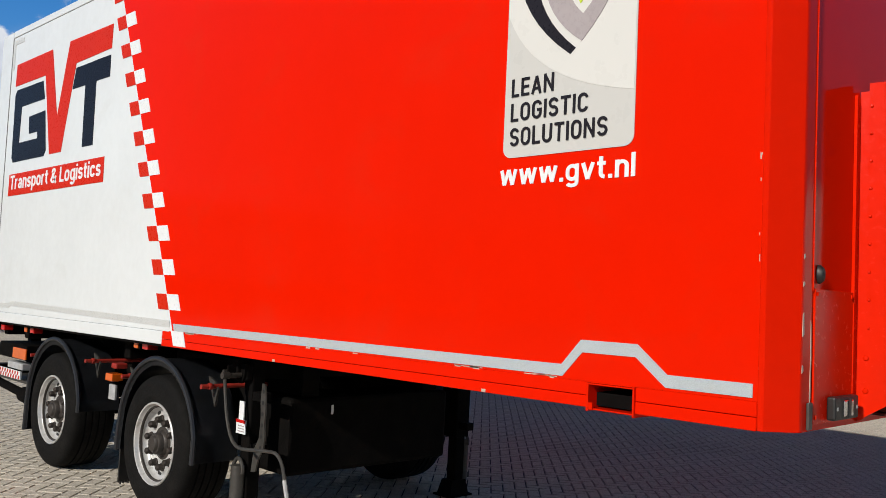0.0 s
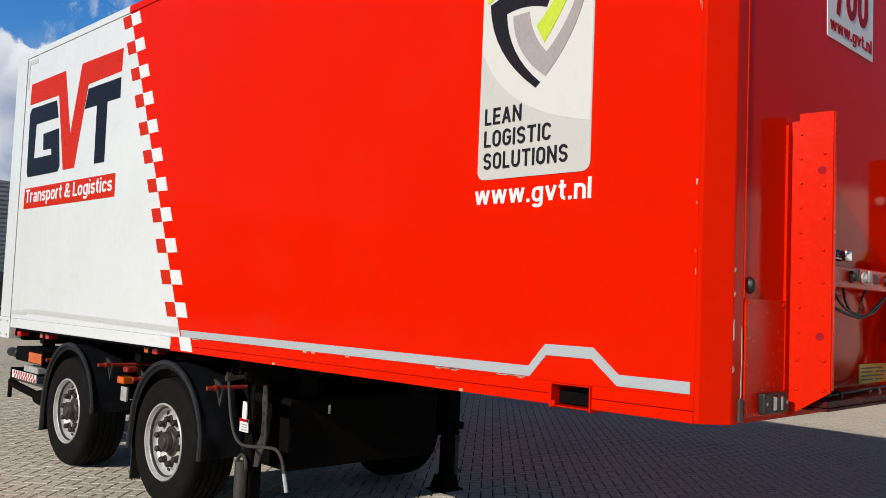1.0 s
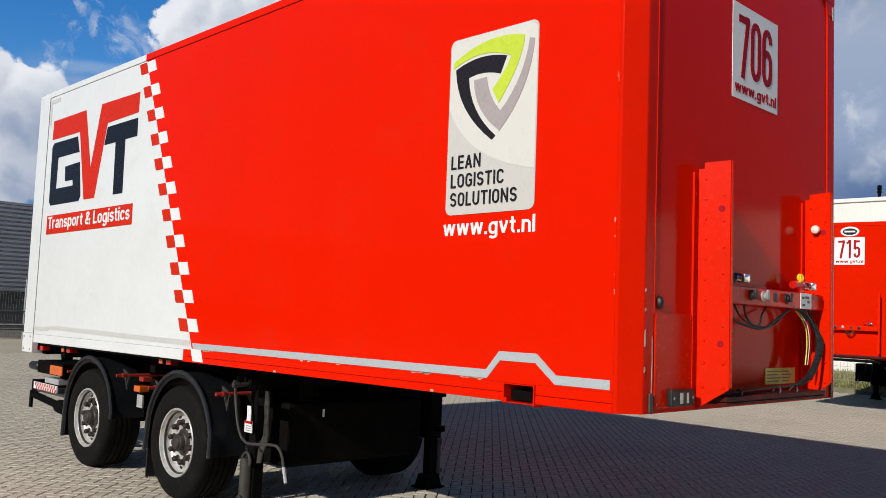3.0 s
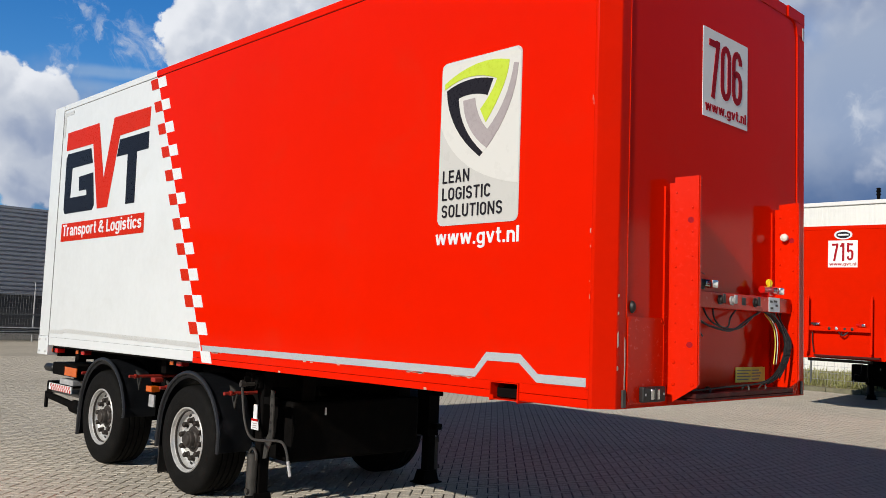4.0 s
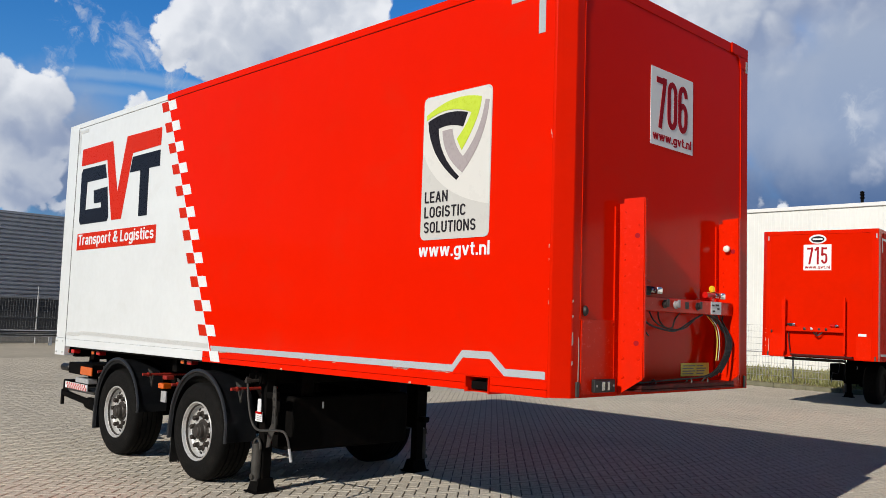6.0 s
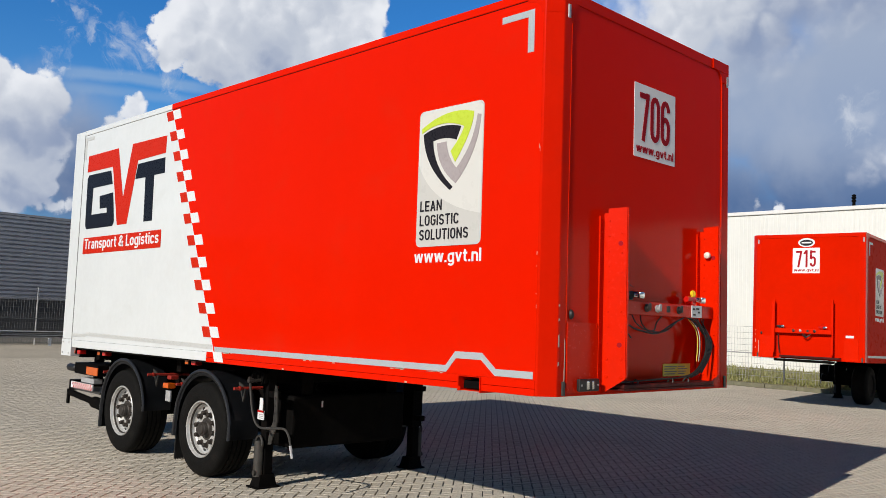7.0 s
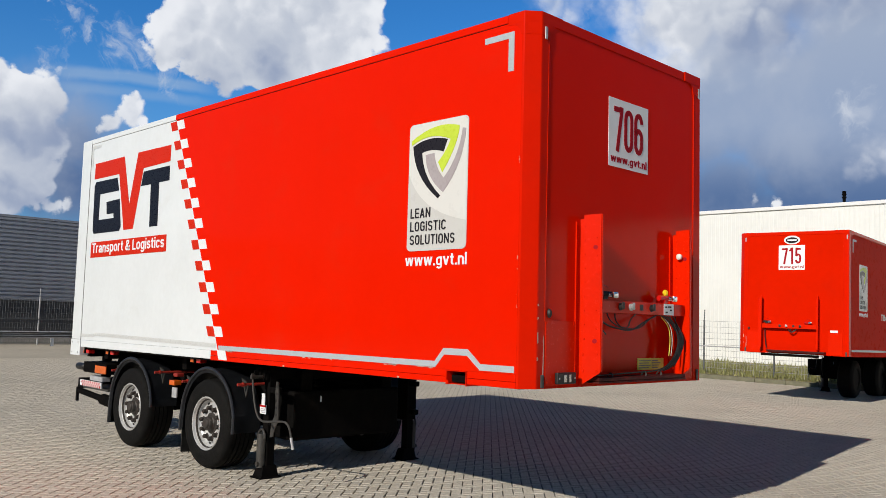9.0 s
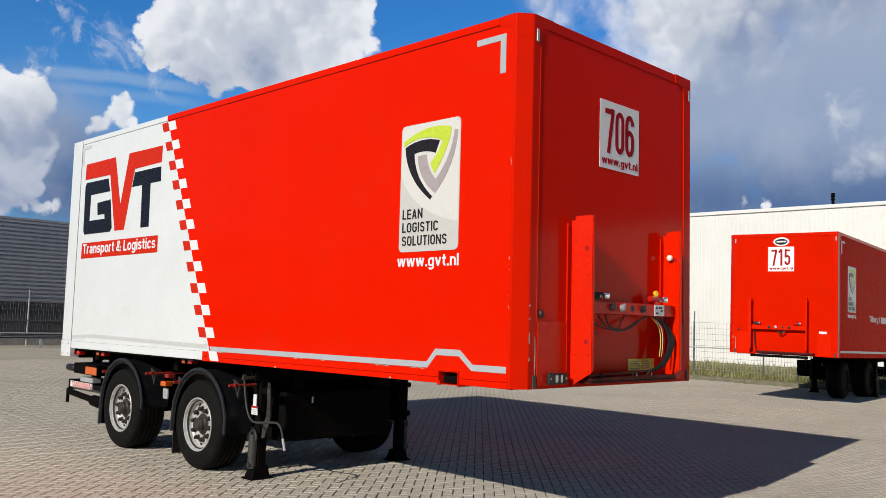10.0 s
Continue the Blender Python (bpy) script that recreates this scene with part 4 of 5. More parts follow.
def stake(root, x0, slant, B):
    """Upright pressed-steel stake on the front wall, bolted through."""
    bm = bmesh.new()
    x1 = x0 + slant
    for (u0, d0), (u1, d1), low, top in (((0.0, 0.004), (0.16, 0.034), 1.245, 2.575), ((0.16, 0.034), (1.0, 0.167), 1.250, 2.608)):
        q = [(x0 + slant * u0, -d0), (x0 + slant * u1, -d1), (x0 + slant * u1 + 0.008, -d1), (x0 + slant * u0 + 0.008, -d0)]
        lo = [bm.verts.new((x, y, low + 0.70 * max(0.0, -y - 0.012))) for x, y in q]
        hi = [bm.verts.new((x, y, top + 0.06 * (-y))) for x, y in q]
        for k in range(4):
            bm.faces.new((lo[k], lo[(k + 1) % 4], hi[(k + 1) % 4], hi[k]))
        bm.faces.new(hi)
        bm.faces.new(list(reversed(lo)))
    st = part("stake", bm, RED_METAL, root, "red painted pressed steel stake", matrix=B)
    part("return_edge", new_box(x1 + 0.009, x1 + 0.030, -0.172, -0.162, 1.37, 2.616), RED_METAL, st)
    part("flange", new_box(x0 - 0.062, x0 - 0.054, -0.014, -0.001, 1.36, 2.55, bevel=0.002), RED_METAL, st)
    part("flange", new_box(x0 - 0.0535, x0 - 0.001, -0.005, -0.001, 1.36, 2.55), RED_METAL, st)
    along = Vector((slant, -0.163, 0)).normalized()
    out_ = Vector((along.y, -along.x, 0))
    if out_.x > 0:
        out_ = -out_
    first = {}
    # holes are discs in dark red: the shade inside is put into the colour
    spots = [("hole", 0.74, 2.35, 0.018), ("hole", 0.74, 1.605, 0.018)]
    spots += [("rivet", 0.24, 1.62 + 0.112 * k, 0.0065) for k in range(9)] + [("rivet", 0.80, 1.70 + 0.145 * k, 0.0065) for k in range(6)]
    spots += [("bolt", f, z, 0.012) for f in (0.2, 0.83) for z in (1.37, 1.50)]
    for name, f, z, r in spots:
        at = Vector((x0 + slant * f, -0.004 - 0.163 * f, z))
        turn = Matrix((along, Vector((0, 0, 1)), out_)).transposed().to_4x4()
        mm = Matrix.Translation(at + out_ * 0.0005) @ turn
        if name not in first:
            bm = bmesh.new()
            if name == "hole":
                lathe(bm, [(r, -0.001), (r, 0.0015), (r * 0.86, 0.0018), (r * 0.82, 0.001), (0.0, 0.001)], "z", 20)
            else:
                lathe(bm, [(r, -0.001), (r, 0.003), (r * 0.7, 0.0065), (0.0, 0.007)], "z", 10 if name == "rivet" else 6)
            first[name] = part(name, bm, DARK_RED_FILM_HOLE_SHADE if name == "hole" else RED_METAL, st, matrix=mm)
        else:
            again(first[name], st, mm)


def front_gear(root, B, worn):
    """Cross rail with couplings, sockets, hoses and cables between the stakes."""
    rail = part("cross_rail", new_box(0.70 if worn else 0.60, 2.06 if worn else 1.87, -0.125, -0.035, 1.832, 1.935, bevel=0.006), RED_METAL, root, "red cross rail for couplings", matrix=B)
    for k, (x, mat) in enumerate(((1.034, HUB), (1.185, STEEL), (1.503, BLACK))):
        bm = bmesh.new()
        lathe(bm, [(0.030, 0.0), (0.030, 0.010), (0.020, 0.013), (0.020, 0.026), (0.0, 0.028)], "z", 18)
        bm.transform(Matrix.Translation((x, -0.125, 1.888)) @ Matrix.Rotation(math.pi / 2, 4, "X"))
        box(bm, x - 0.017, x + 0.017, -0.160, -0.152, 1.868, 1.925, bevel=0.004)
        part("socket", bm, mat, rail, "round electric socket with flap", smooth=True)
    # black patch stands for the shade inside an empty socket opening
    part("socket_hole_shade", new_box(1.325, 1.375, -0.1275, -0.124, 1.865, 1.915, bevel=0.001), BLACK, rail)
    if worn:
        lab = part("label", new_box(1.706, 1.865, -0.130, -0.1255, 1.836, 1.934), WHITE_FILM, rail, "white label with dark marks")
        for x, z, w in ((1.722, 1.898, 0.03), (1.772, 1.901, 0.05), (1.727, 1.853, 0.035), (1.802, 1.873, 0.03)):
            part("mark", new_box(x, x + w, -0.133, -0.130, z, z + 0.014), CHARCOAL_FILM, lab)
    for x, a, b in ((0.875 if worn else 0.74, BLACK, None), (1.80 if worn else 1.68, RED_LENS, YELLOW_BRIGHT if worn else None)):
        bm = bmesh.new()
        tube(bm, [(x - 0.10, -0.08, 1.985), (x + 0.02, -0.085, 1.985)], 0.025, 14)
        box(bm, x - 0.05, x + 0.0, -0.11, -0.05, 1.945, 1.97)
        cp = part("air_coupling", bm, a, rail, "air hose coupling head", smooth=True)
        bm = bmesh.new()
        tube(bm, [(x + 0.015, -0.09, 1.985), (x + 0.05, -0.10, 1.985), (x + 0.07, -0.11, 1.98)], 0.027, 14)
        box(bm, x + 0.02, x + 0.09, -0.155, -0.13, 1.955, 2.005, bevel=0.008)
        part("coupling_head", bm, CHROME, cp, "bright metal coupling head", smooth=True)
        if b:
            bm = bmesh.new()
            lathe(bm, [(0.0, -0.008), (0.021, -0.008), (0.026, 0.0), (0.021, 0.010), (0.0, 0.010)], "x", 18, Matrix.Translation((x - 0.01, -0.09, 2.035)) @ Matrix.Rotation(radians(55), 4, "Z"))
            box(bm, x - 0.02, x + 0.015, -0.10, -0.08, 2.01, 2.05)
            part("coupling_cap", bm, b, cp, "yellow coupling cap", smooth=True)
        else:
            bm = bmesh.new()
            tube(bm, [(x - 0.06, -0.07, 2.02), (x - 0.03, -0.08, 2.065), (x + 0.03, -0.09, 2.04)], 0.005, 6, 2)
            part("cap_chain", bm, RED_LENS, cp)
    runs = [([(0.72, -0.10, 1.84), (0.71, -0.12, 1.78), (0.76, -0.11, 1.70), (0.82, -0.11, 1.66)], 0.009),
            ([(0.66, -0.09, 1.84), (0.76, -0.13, 1.74), (0.98, -0.12, 1.71), (1.18, -0.13, 1.69), (1.40, -0.12, 1.77), (1.62, -0.11, 1.83)], 0.013),
            ([(0.95, -0.11, 1.84), (0.94, -0.12, 1.77), (1.05, -0.12, 1.71), (1.15, -0.12, 1.72), (1.18, -0.11, 1.78), (1.30, -0.1, 1.84)], 0.010),
            ([(0.84, -0.10, 1.84), (0.86, -0.12, 1.77), (1.0, -0.12, 1.72), (1.3, -0.12, 1.70), (1.5, -0.12, 1.80)], 0.010)]
    if not worn:
        for pts in ([(1.22, -0.10, 1.84), (1.26, -0.13, 1.76), (1.36, -0.13, 1.75), (1.42, -0.10, 1.84)], [(0.66, -0.06, 1.80), (0.665, -0.07, 1.60), (0.70, -0.06, 1.36)], [(1.28, -0.10, 1.84), (1.30, -0.14, 1.72), (1.38, -0.12, 1.80)]):
            bm = bmesh.new()
            tube(bm, pts, 0.012, 7, 3)
            part("hose", bm, BLACK, rail, smooth=True)
        part("under_lip", new_box(0.60, 1.90, -0.16, -0.01, 1.175, 1.235, bevel=0.01), STEEL_BLACK, root, matrix=B)
        return
    for pts, r in runs:
        bm = bmesh.new()
        tube(bm, [(0.08 + 0.944 * x, y, z) for x, y, z in pts], r * 0.58, 7, 3)
        part("hose", bm, BLACK, rail, smooth=True)
    for k in range(7):
        bm = bmesh.new()
        j = 0.030 * k
        tube(bm, [(0.06 + 0.955 * x, y, z + 0.012) for x, y, z in [(1.62 + 0.06 * k, -0.10, 1.83), (1.84 + j, -0.13 + 0.010 * k, 1.80 - 0.012 * ((k * 3) % 7)), (1.955 + 0.6 * j, -0.145, 1.64), (1.93 + 0.5 * j, -0.14, 1.50), (1.78 + j * 0.6, -0.13, 1.375), (1.6 + j, -0.11, 1.34), (1.2, -0.10 - 0.3 * j, 1.33 + 0.2 * j), (0.95, -0.10, 1.325), (0.72, -0.10, 1.32)][: 9 if k < 2 else 5 + k % 2]], 0.0060, 7, 3)
        part("hose", bm, BLACK, rail, smooth=True)
    for x, mat in ((1.80, YELLOW), (1.86, RED_POST), (1.835, CREAM)):
        bm = bmesh.new()
        tube(bm, [(x - 0.08, -0.09, 1.82), (x + 0.0, -0.12, 1.74), (x + 0.03, -0.12, 1.62), (x + 0.02, -0.11, 1.48)], 0.0036, 7, 3)
        part("hose", bm, mat, rail, smooth=True)
    for x in (0.92, 1.42, 1.66):
        bm = bmesh.new()
        tube(bm, [(x, -0.08, 1.30), (x, -0.12, 1.305), (x + 0.01, -0.13, 1.335), (x + 0.02, -0.10, 1.355), (x + 0.02, -0.07, 1.32)], 0.006, 6, 2)
        part("cable_clip", bm, LEG_STEEL, rail)
    yl = part("plate", new_box(1.481, 1.905, -0.007, -0.002, 1.357, 1.457), YELLOW, root, "yellow instruction plate", matrix=B)
    for k in range(4):
        part("text_bar", new_box(1.50, 1.66 + 0.03 * (k % 2), -0.0095, -0.007, 1.372 + 0.02 * k, 1.379 + 0.02 * k), GREY_GAP, yl)
        part("text_bar", new_box(1.71, 1.81 + 0.02 * (k % 3), -0.0095, -0.007, 1.372 + 0.02 * k, 1.379 + 0.02 * k), GREY_GAP, yl)


def trailer(matrix, label, number, lift, tilt, near, axles, legs, length):
    root = tagged(new("semi_trailer"), label, "trailer", group="box trailers on the yard")
    root.matrix_world = matrix
    B = Matrix.Translation((0, 0, lift)) @ Matrix.Rotation(-tilt, 4, "X")

    def p(name, bm, mat, lab="", smooth=False, tilted=True):
        return part(name, bm, mat, root, lab, smooth, B if tilted else None)
    L, LOW, SILL, RAIL, TOP = length, 1.238, 1.345, 4.075, 4.145
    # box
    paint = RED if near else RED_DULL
    red = p("side_panel", prism(bmesh.new(), [(-edge_y(SILL), SILL), (-0.106, SILL), (-0.106, RAIL), (-edge_y(RAIL), RAIL)], near_side, -0.05, 0), paint, "glossy red side panel")
    if not near:
        part("side_panel_rear", prism(bmesh.new(), [(-L, SILL), (-edge_y(SILL) - 0.0005, SILL), (-edge_y(RAIL) - 0.0005, RAIL), (-L, RAIL)], near_side, -0.05, 0), paint, root, matrix=B)
    else:
        white_ = p("side_panel", prism(bmesh.new(), [(-7.955, SILL), (-edge_y(SILL) - 0.0005, SILL), (-edge_y(RAIL) - 0.0005, RAIL), (-7.955, RAIL)], near_side, -0.05, 0), WHITE, "white side panel with a red and navy emblem")
    far = p("side_panel", new_box(WIDTH - 0.05, WIDTH, 0.142, L, LOW, RAIL), paint, "red side panel")
    p("roof", new_box(0.05, WIDTH - 0.05, 0.05, L - 0.02, 4.08, 4.135), WHITE)
    p("floor", new_box(0.05, WIDTH - 0.05, 0.05, L - 0.02, 1.245, 1.30), STEEL_BLACK, "dark box floor")
    p("rear_wall", new_box(0.07, WIDTH - 0.07, L - 0.06, L - 0.01, 1.305, 4.075), WHITE, "white rear doors")
    fw = p("front_wall", new_box(0.191, WIDTH - 0.123, 0.0, 0.045, 1.30, 4.06), paint, "red front wall")
    # top rails and seams
    for name, y0, y1, mat in (("top_rail", 0.251, edge_y(4.11), RED), ("top_rail", edge_y(4.11) + 0.001, 7.94, WHITE)):
        p(name, new_box(-0.006, 0.06, y0, y1, RAIL + 0.006, TOP, bevel=0.004), mat)
    p("seam", new_box(-0.001, 0.04, 0.25, edge_y(4.07), RAIL, RAIL + 0.006), GAP)
    p("seam", new_box(-0.001, 0.04, edge_y(4.07), 7.94, RAIL, RAIL + 0.006), GREY_GAP)
    p("top_rail", new_box(WIDTH - 0.06, WIDTH + 0.006, 0.301, L - 0.38, RAIL + 0.002, TOP, bevel=0.004), RED)
    p("top_rail", new_box(0.36, WIDTH - 0.30, -0.006, 0.06, 4.062, TOP, bevel=0.004), RED_POST)
    # corner posts with chamfered near corner, cast caps and rounded gussets
    def plan_z(u, v, d):
        return (u, v, d)
    for flip in (False, True):
        if flip:
            plan = [(WIDTH - x, y) for x, y in ((0.0, 0.140), (0.0, -0.002), (0.003, -0.005), (0.010, -0.006), (0.122, -0.006), (0.122, 0.06), (0.06, 0.14))]
            cap = [(WIDTH - x, y) for x, y in ((-0.0025, 0.30), (-0.0025, 0.002), (0.004, -0.006), (0.012, -0.012), (0.30, -0.0165), (0.30, 0.06), (0.06, 0.06), (0.06, 0.30))]
            sleeve = [(WIDTH - x, y) for x, y in ((-0.0025, 0.142), (-0.0025, 0.0), (0.004, -0.007), (0.012, -0.011), (0.125, -0.011), (0.125, 0.03), (0.05, 0.142))]
        else:
            plan = [(0.0, 0.104), (0.0, 0.091), (0.003, 0.084), (0.103, -0.001), (0.110, -0.003), (0.120, -0.004), (0.190, -0.004), (0.190, 0.06), (0.06, 0.104)]
            cap = [(-0.0025, 0.25), (-0.0025, 0.090), (0.0005, 0.083), (0.101, -0.003), (0.109, -0.0055), (0.120, -0.0065), (0.36, -0.0065), (0.36, 0.06), (0.06, 0.06), (0.06, 0.25)]
            sleeve = [(-0.0025, 0.107), (-0.0025, 0.090), (0.0005, 0.083), (0.101, -0.003), (0.109, -0.0055), (0.120, -0.0065), (0.193, -0.0065), (0.193, 0.03), (0.05, 0.107)]
        p("corner_post", prism(bmesh.new(), plan, plan_z, LOW + 0.002, 4.061), RED_POST, "red front corner post")
        p("corner_cap", prism(bmesh.new(), cap, plan_z, 4.062, TOP + 0.003), RED_POST, "red cast corner piece")
        p("corner_sleeve", prism(bmesh.new(), sleeve, plan_z, 3.965, 4.0615), RED_POST)
        gus = [(0.125, 4.0615), (0.205, 4.0615), (0.175, 4.048), (0.152, 4.022), (0.140, 3.99), (0.136, 3.965), (0.125, 3.965)]
        gus = [(WIDTH - a, q_) for a, q_ in gus] if flip else [(a + 0.068, q_) for a, q_ in gus]
        p("corner_gusset", prism(bmesh.new(), gus, front, 0.0, 0.011 if flip else 0.0065), RED_POST)
        sg = [(0.166, 4.0615), (0.30, 4.0615), (0.25, 4.053), (0.212, 4.035), (0.188, 4.005), (0.180, 3.965), (0.166, 3.965)]
        if flip:
            p("corner_gusset", prism(bmesh.new(), sg, far_side, 0.0005, 0.0025), RED_POST)
        else:
            p("corner_gusset", prism(bmesh.new(), [(0.059 - a, q_) for a, q_ in sg], near_side, 0.0005, 0.0025), RED_POST)
        hx = WIDTH - 0.055 if flip else 0.134
        p("marker_plate", new_box(hx, hx + 0.028, -0.018, -0.0125 if flip else -0.007, 3.935, 4.035, bevel=0.004), STEEL, "small metal corner plate")
        hx = WIDTH - 0.075 if flip else 0.152
        p("marker_plate", new_box(hx, hx + 0.034, -0.017, -0.0065 if flip else -0.0045, 1.246, 1.345, bevel=0.004), LEG_STEEL, "small metal corner plate")
        seam_x = WIDTH - 0.128 if flip else 0.1905
        p("bead", new_box(seam_x, seam_x + 0.005, -0.009 if flip else -0.008, 0.02, 1.75, 3.965), RED_METAL)
        if not flip:
            p("bead", new_box(-0.0015, 0.01, 0.1043, 0.1057, LOW + 0.01, 3.949), RED_METAL)
    # sill with two ridges, pocket and tape
    bm = bmesh.new()
    for y0, y1 in ((0.107, 0.606), (0.836, 4.497)):
        box(bm, -0.004, 0.05, y0, y1, LOW, LOW + 0.048, bevel=0.004)
        box(bm, -0.002, 0.05, y0, y1, LOW + 0.050, LOW + 0.105, bevel=0.004)
    sill = p("sill", bm, RED, "red bottom sill rail")
    p("sill_groove", new_box(-0.0006, 0.03, 0.107, 4.40, LOW + 0.1055, LOW + 0.110), RED_POST)
    bm = bmesh.new()
    box(bm, -0.004, 0.05, 4.5, 7.94, LOW + 0.01, LOW + 0.105, bevel=0.006)
    p("sill", bm, WHITE, "white bottom sill rail")
    p("under_rail", new_box(0.012, 0.06, edge_y(1.29) + 0.1, 7.76, LOW - 0.008, LOW + 0.008, bevel=0.002), STEEL_BLACK, "black rail under the sill")
    bm = bmesh.new()
    prism(bm, [(-0.622, SILL), (-0.836, SILL), (-0.836, 1.341), (-0.606, 1.341)], near_side, -0.04, 0.002)
    for y0, y1, z0, z1 in ((0.606, 0.614, 1.222, 1.34), (0.825, 0.836, 1.225, 1.34), (0.6145, 0.8245, 1.334, 1.34)):
        box(bm, -0.012, 0.35, y0, y1, z0, z1)
    pk = p("fork_pocket", bm, RED_POST, "open red fork pocket")
    # dark back: the shade deep in the pocket is put into its colour
    part("pocket_back", new_box(0.34, 0.36, 0.615, 0.824, 1.225, 1.328), GRIMY_SHADED_RED, pk)
    part("pocket_floor", new_box(-0.004, 0.338, 0.615, 0.824, 1.231, 1.237), RED_POST, pk)
    part("pocket_stop", new_box(-0.012, 0.0, 0.804, 0.824, 1.232, 1.26), RED_POST, pk)
    p("reflective_tape", prism(bmesh.new(), [(-edge_y(1.36) + 0.03, 1.352), (-0.968, 1.355), (-0.869, 1.462), (-0.611, 1.462), (-0.474, 1.355), (-0.123, 1.355), (-0.123, 1.405), (-0.467, 1.405), (-0.604, 1.514), (-0.878, 1.514), (-0.975, 1.405), (-edge_y(1.36) + 0.01, 1.402)], near_side, 0.0008, 0.0035), TAPE, "silver grey reflective tape with a raised step")
    p("reflective_tape", prism(bmesh.new(), [(-7.94, 1.390), (-7.55, 1.390), (-7.50, 1.412), (-edge_y(1.40) - 0.02, 1.375), (-edge_y(1.40) - 0.02, 1.422), (-7.50, 1.457), (-7.56, 1.432), (-7.94, 1.432)], near_side, 0.0008, 0.0035), TAPE_WHITE, "white reflective tape")
    p("reflective_tape", prism(bmesh.new(), [(-0.495, 3.955), (-0.243, 3.955), (-0.243, 3.69), (-0.185, 3.69), (-0.185, 4.005), (-0.495, 4.005)], near_side, 0.0008, 0.0035), TAPE, "silver corner marking tape")
    p("reflective_tape", prism(bmesh.new(), [(-7.93, 3.75), (-7.88, 3.75), (-7.88, 4.0), (-7.66, 4.0), (-7.66, 4.045), (-7.93, 4.045)], near_side, 0.0008, 0.0035), TAPE_WHITE, "white corner marking tape")
    # rear post
    p("rear_post", new_box(-0.004, 0.09, 7.957, 8.25, 1.352, TOP, bevel=0.006), WHITE, "white rear corner post")
    rp = p("post_foot", new_box(-0.006, 0.12, 7.96, 8.268, 1.13, 1.350, bevel=0.006), WHITE, "white bolted post foot")
    for a, b in ((8.02, 1.17), (8.02, 1.31), (8.21, 1.17), (8.21, 1.31)):
        bm = bmesh.new()
        lathe(bm, [(0.012, -0.006), (0.012, -0.013), (0.0, -0.014)], "x", 8, Matrix.Translation((0, a, b)))
        part("bolt", bm, STEEL, rp)
    p("rear_post", new_box(WIDTH - 0.09, WIDTH + 0.004, 8.255, 8.29, 1.2, TOP, bevel=0.004), WHITE)
    p("seam", new_box(-0.0055, 0.01, 7.945, 7.956, 1.345, 4.08), GREY_GAP)
    for z in (3.75, 2.9, 2.0, 1.5):
        bm = bmesh.new()
        box(bm, 0.02, 0.06, 8.25, 8.29, z - 0.06, z + 0.06, bevel=0.008)
        p("hinge", bm, WHITE)
    # chipped paint
    rnd = random.Random(11)
    bm = bmesh.new()
    for _ in range(8):
        z = rnd.choice((rnd.uniform(1.75, 2.35), rnd.uniform(1.8, 2.4), rnd.uniform(2.95, 3.05)))
        y = 0.110 + rnd.uniform(-0.002, 0.004)
        box(bm, -0.0016, 0.0, y, y + rnd.uniform(0.0015, 0.003), z, z + rnd.uniform(0.006, 0.04))
    for y0, y1, count in ((0.96, 1.22, 6), (1.36, 1.62, 7), (3.86, 4.15, 6), (2.2, 2.9, 3)):
        for _ in range(count):
            y = rnd.uniform(y0, y1 - 0.05)
            z = 1.3525 + rnd.uniform(-0.003, 0.0)
            box(bm, -0.0016, 0.0, y, y + rnd.uniform(0.02, 0.09), z - rnd.uniform(0.003, 0.010), z)
    for y in (1.40, 3.09):
        box(bm, -0.0056, -0.004, y, y + 0.025, LOW + 0.002, LOW + 0.016)
    tagged(p("paint_chip", bm, BARE), kind="stuff")
    bm = bmesh.new()
    for y, z, h in ((-0.005, 1.58, 0.09), (-0.006, 1.76, 0.02), (-0.008, 1.86, 0.02), (0.0, 1.45, 0.03)):
        prism(bm, [(0.108, z), (0.122, z + 0.01), (0.118, z + h), (0.109, z + h * 0.9)], front, 0.0042, 0.0060)
    prism(bm, [(0.180, 1.33), (0.188, 1.36), (0.189, 1.52), (0.186, 1.62), (0.179, 1.64), (0.182, 1.50), (0.178, 1.40)], front, 0.0042, 0.0060)
    tagged(p("paint_chip", bm, BARE), kind="stuff")
    # front wall gear
    # lip coloured dark for grime and for the shade in the trough
    p("lower_lip", new_box(0.72, 2.06, -0.145, -0.007, 1.272, 1.285, bevel=0.003), GRIMY_SHADED_RED, "dark lower lip of the front")
    p("lip_face", new_box(0.72, 2.05, -0.145, -0.007, 1.288, 1.318, bevel=0.006), GRIMY_SHADED_RED)
    p("bottom_edge", new_box(0.192, WIDTH - 0.125, -0.006, 0.05, 1.240, 1.299, bevel=0.002), RED_POST)
    for x0, wide in ((0.205, 0.37), (2.10, 0.31)):
        cp = p("cover_plate", new_box(x0, x0 + wide, -0.010, -0.001, 1.262, 1.758, bevel=0.002), RED_METAL, "red bolted cover plate")
        for a, b in ((0.02, 0.02), (wide - 0.02, 0.02), (0.02, 0.47), (wide - 0.02, 0.47)):
            bm = bmesh.new()
            box(bm, x0 + a - 0.008, x0 + a + 0.008, -0.0155, -0.0105, 1.262 + b - 0.002, 1.262 + b + 0.014, bevel=0.002)
            part("bolt", bm, RED_METAL, cp)
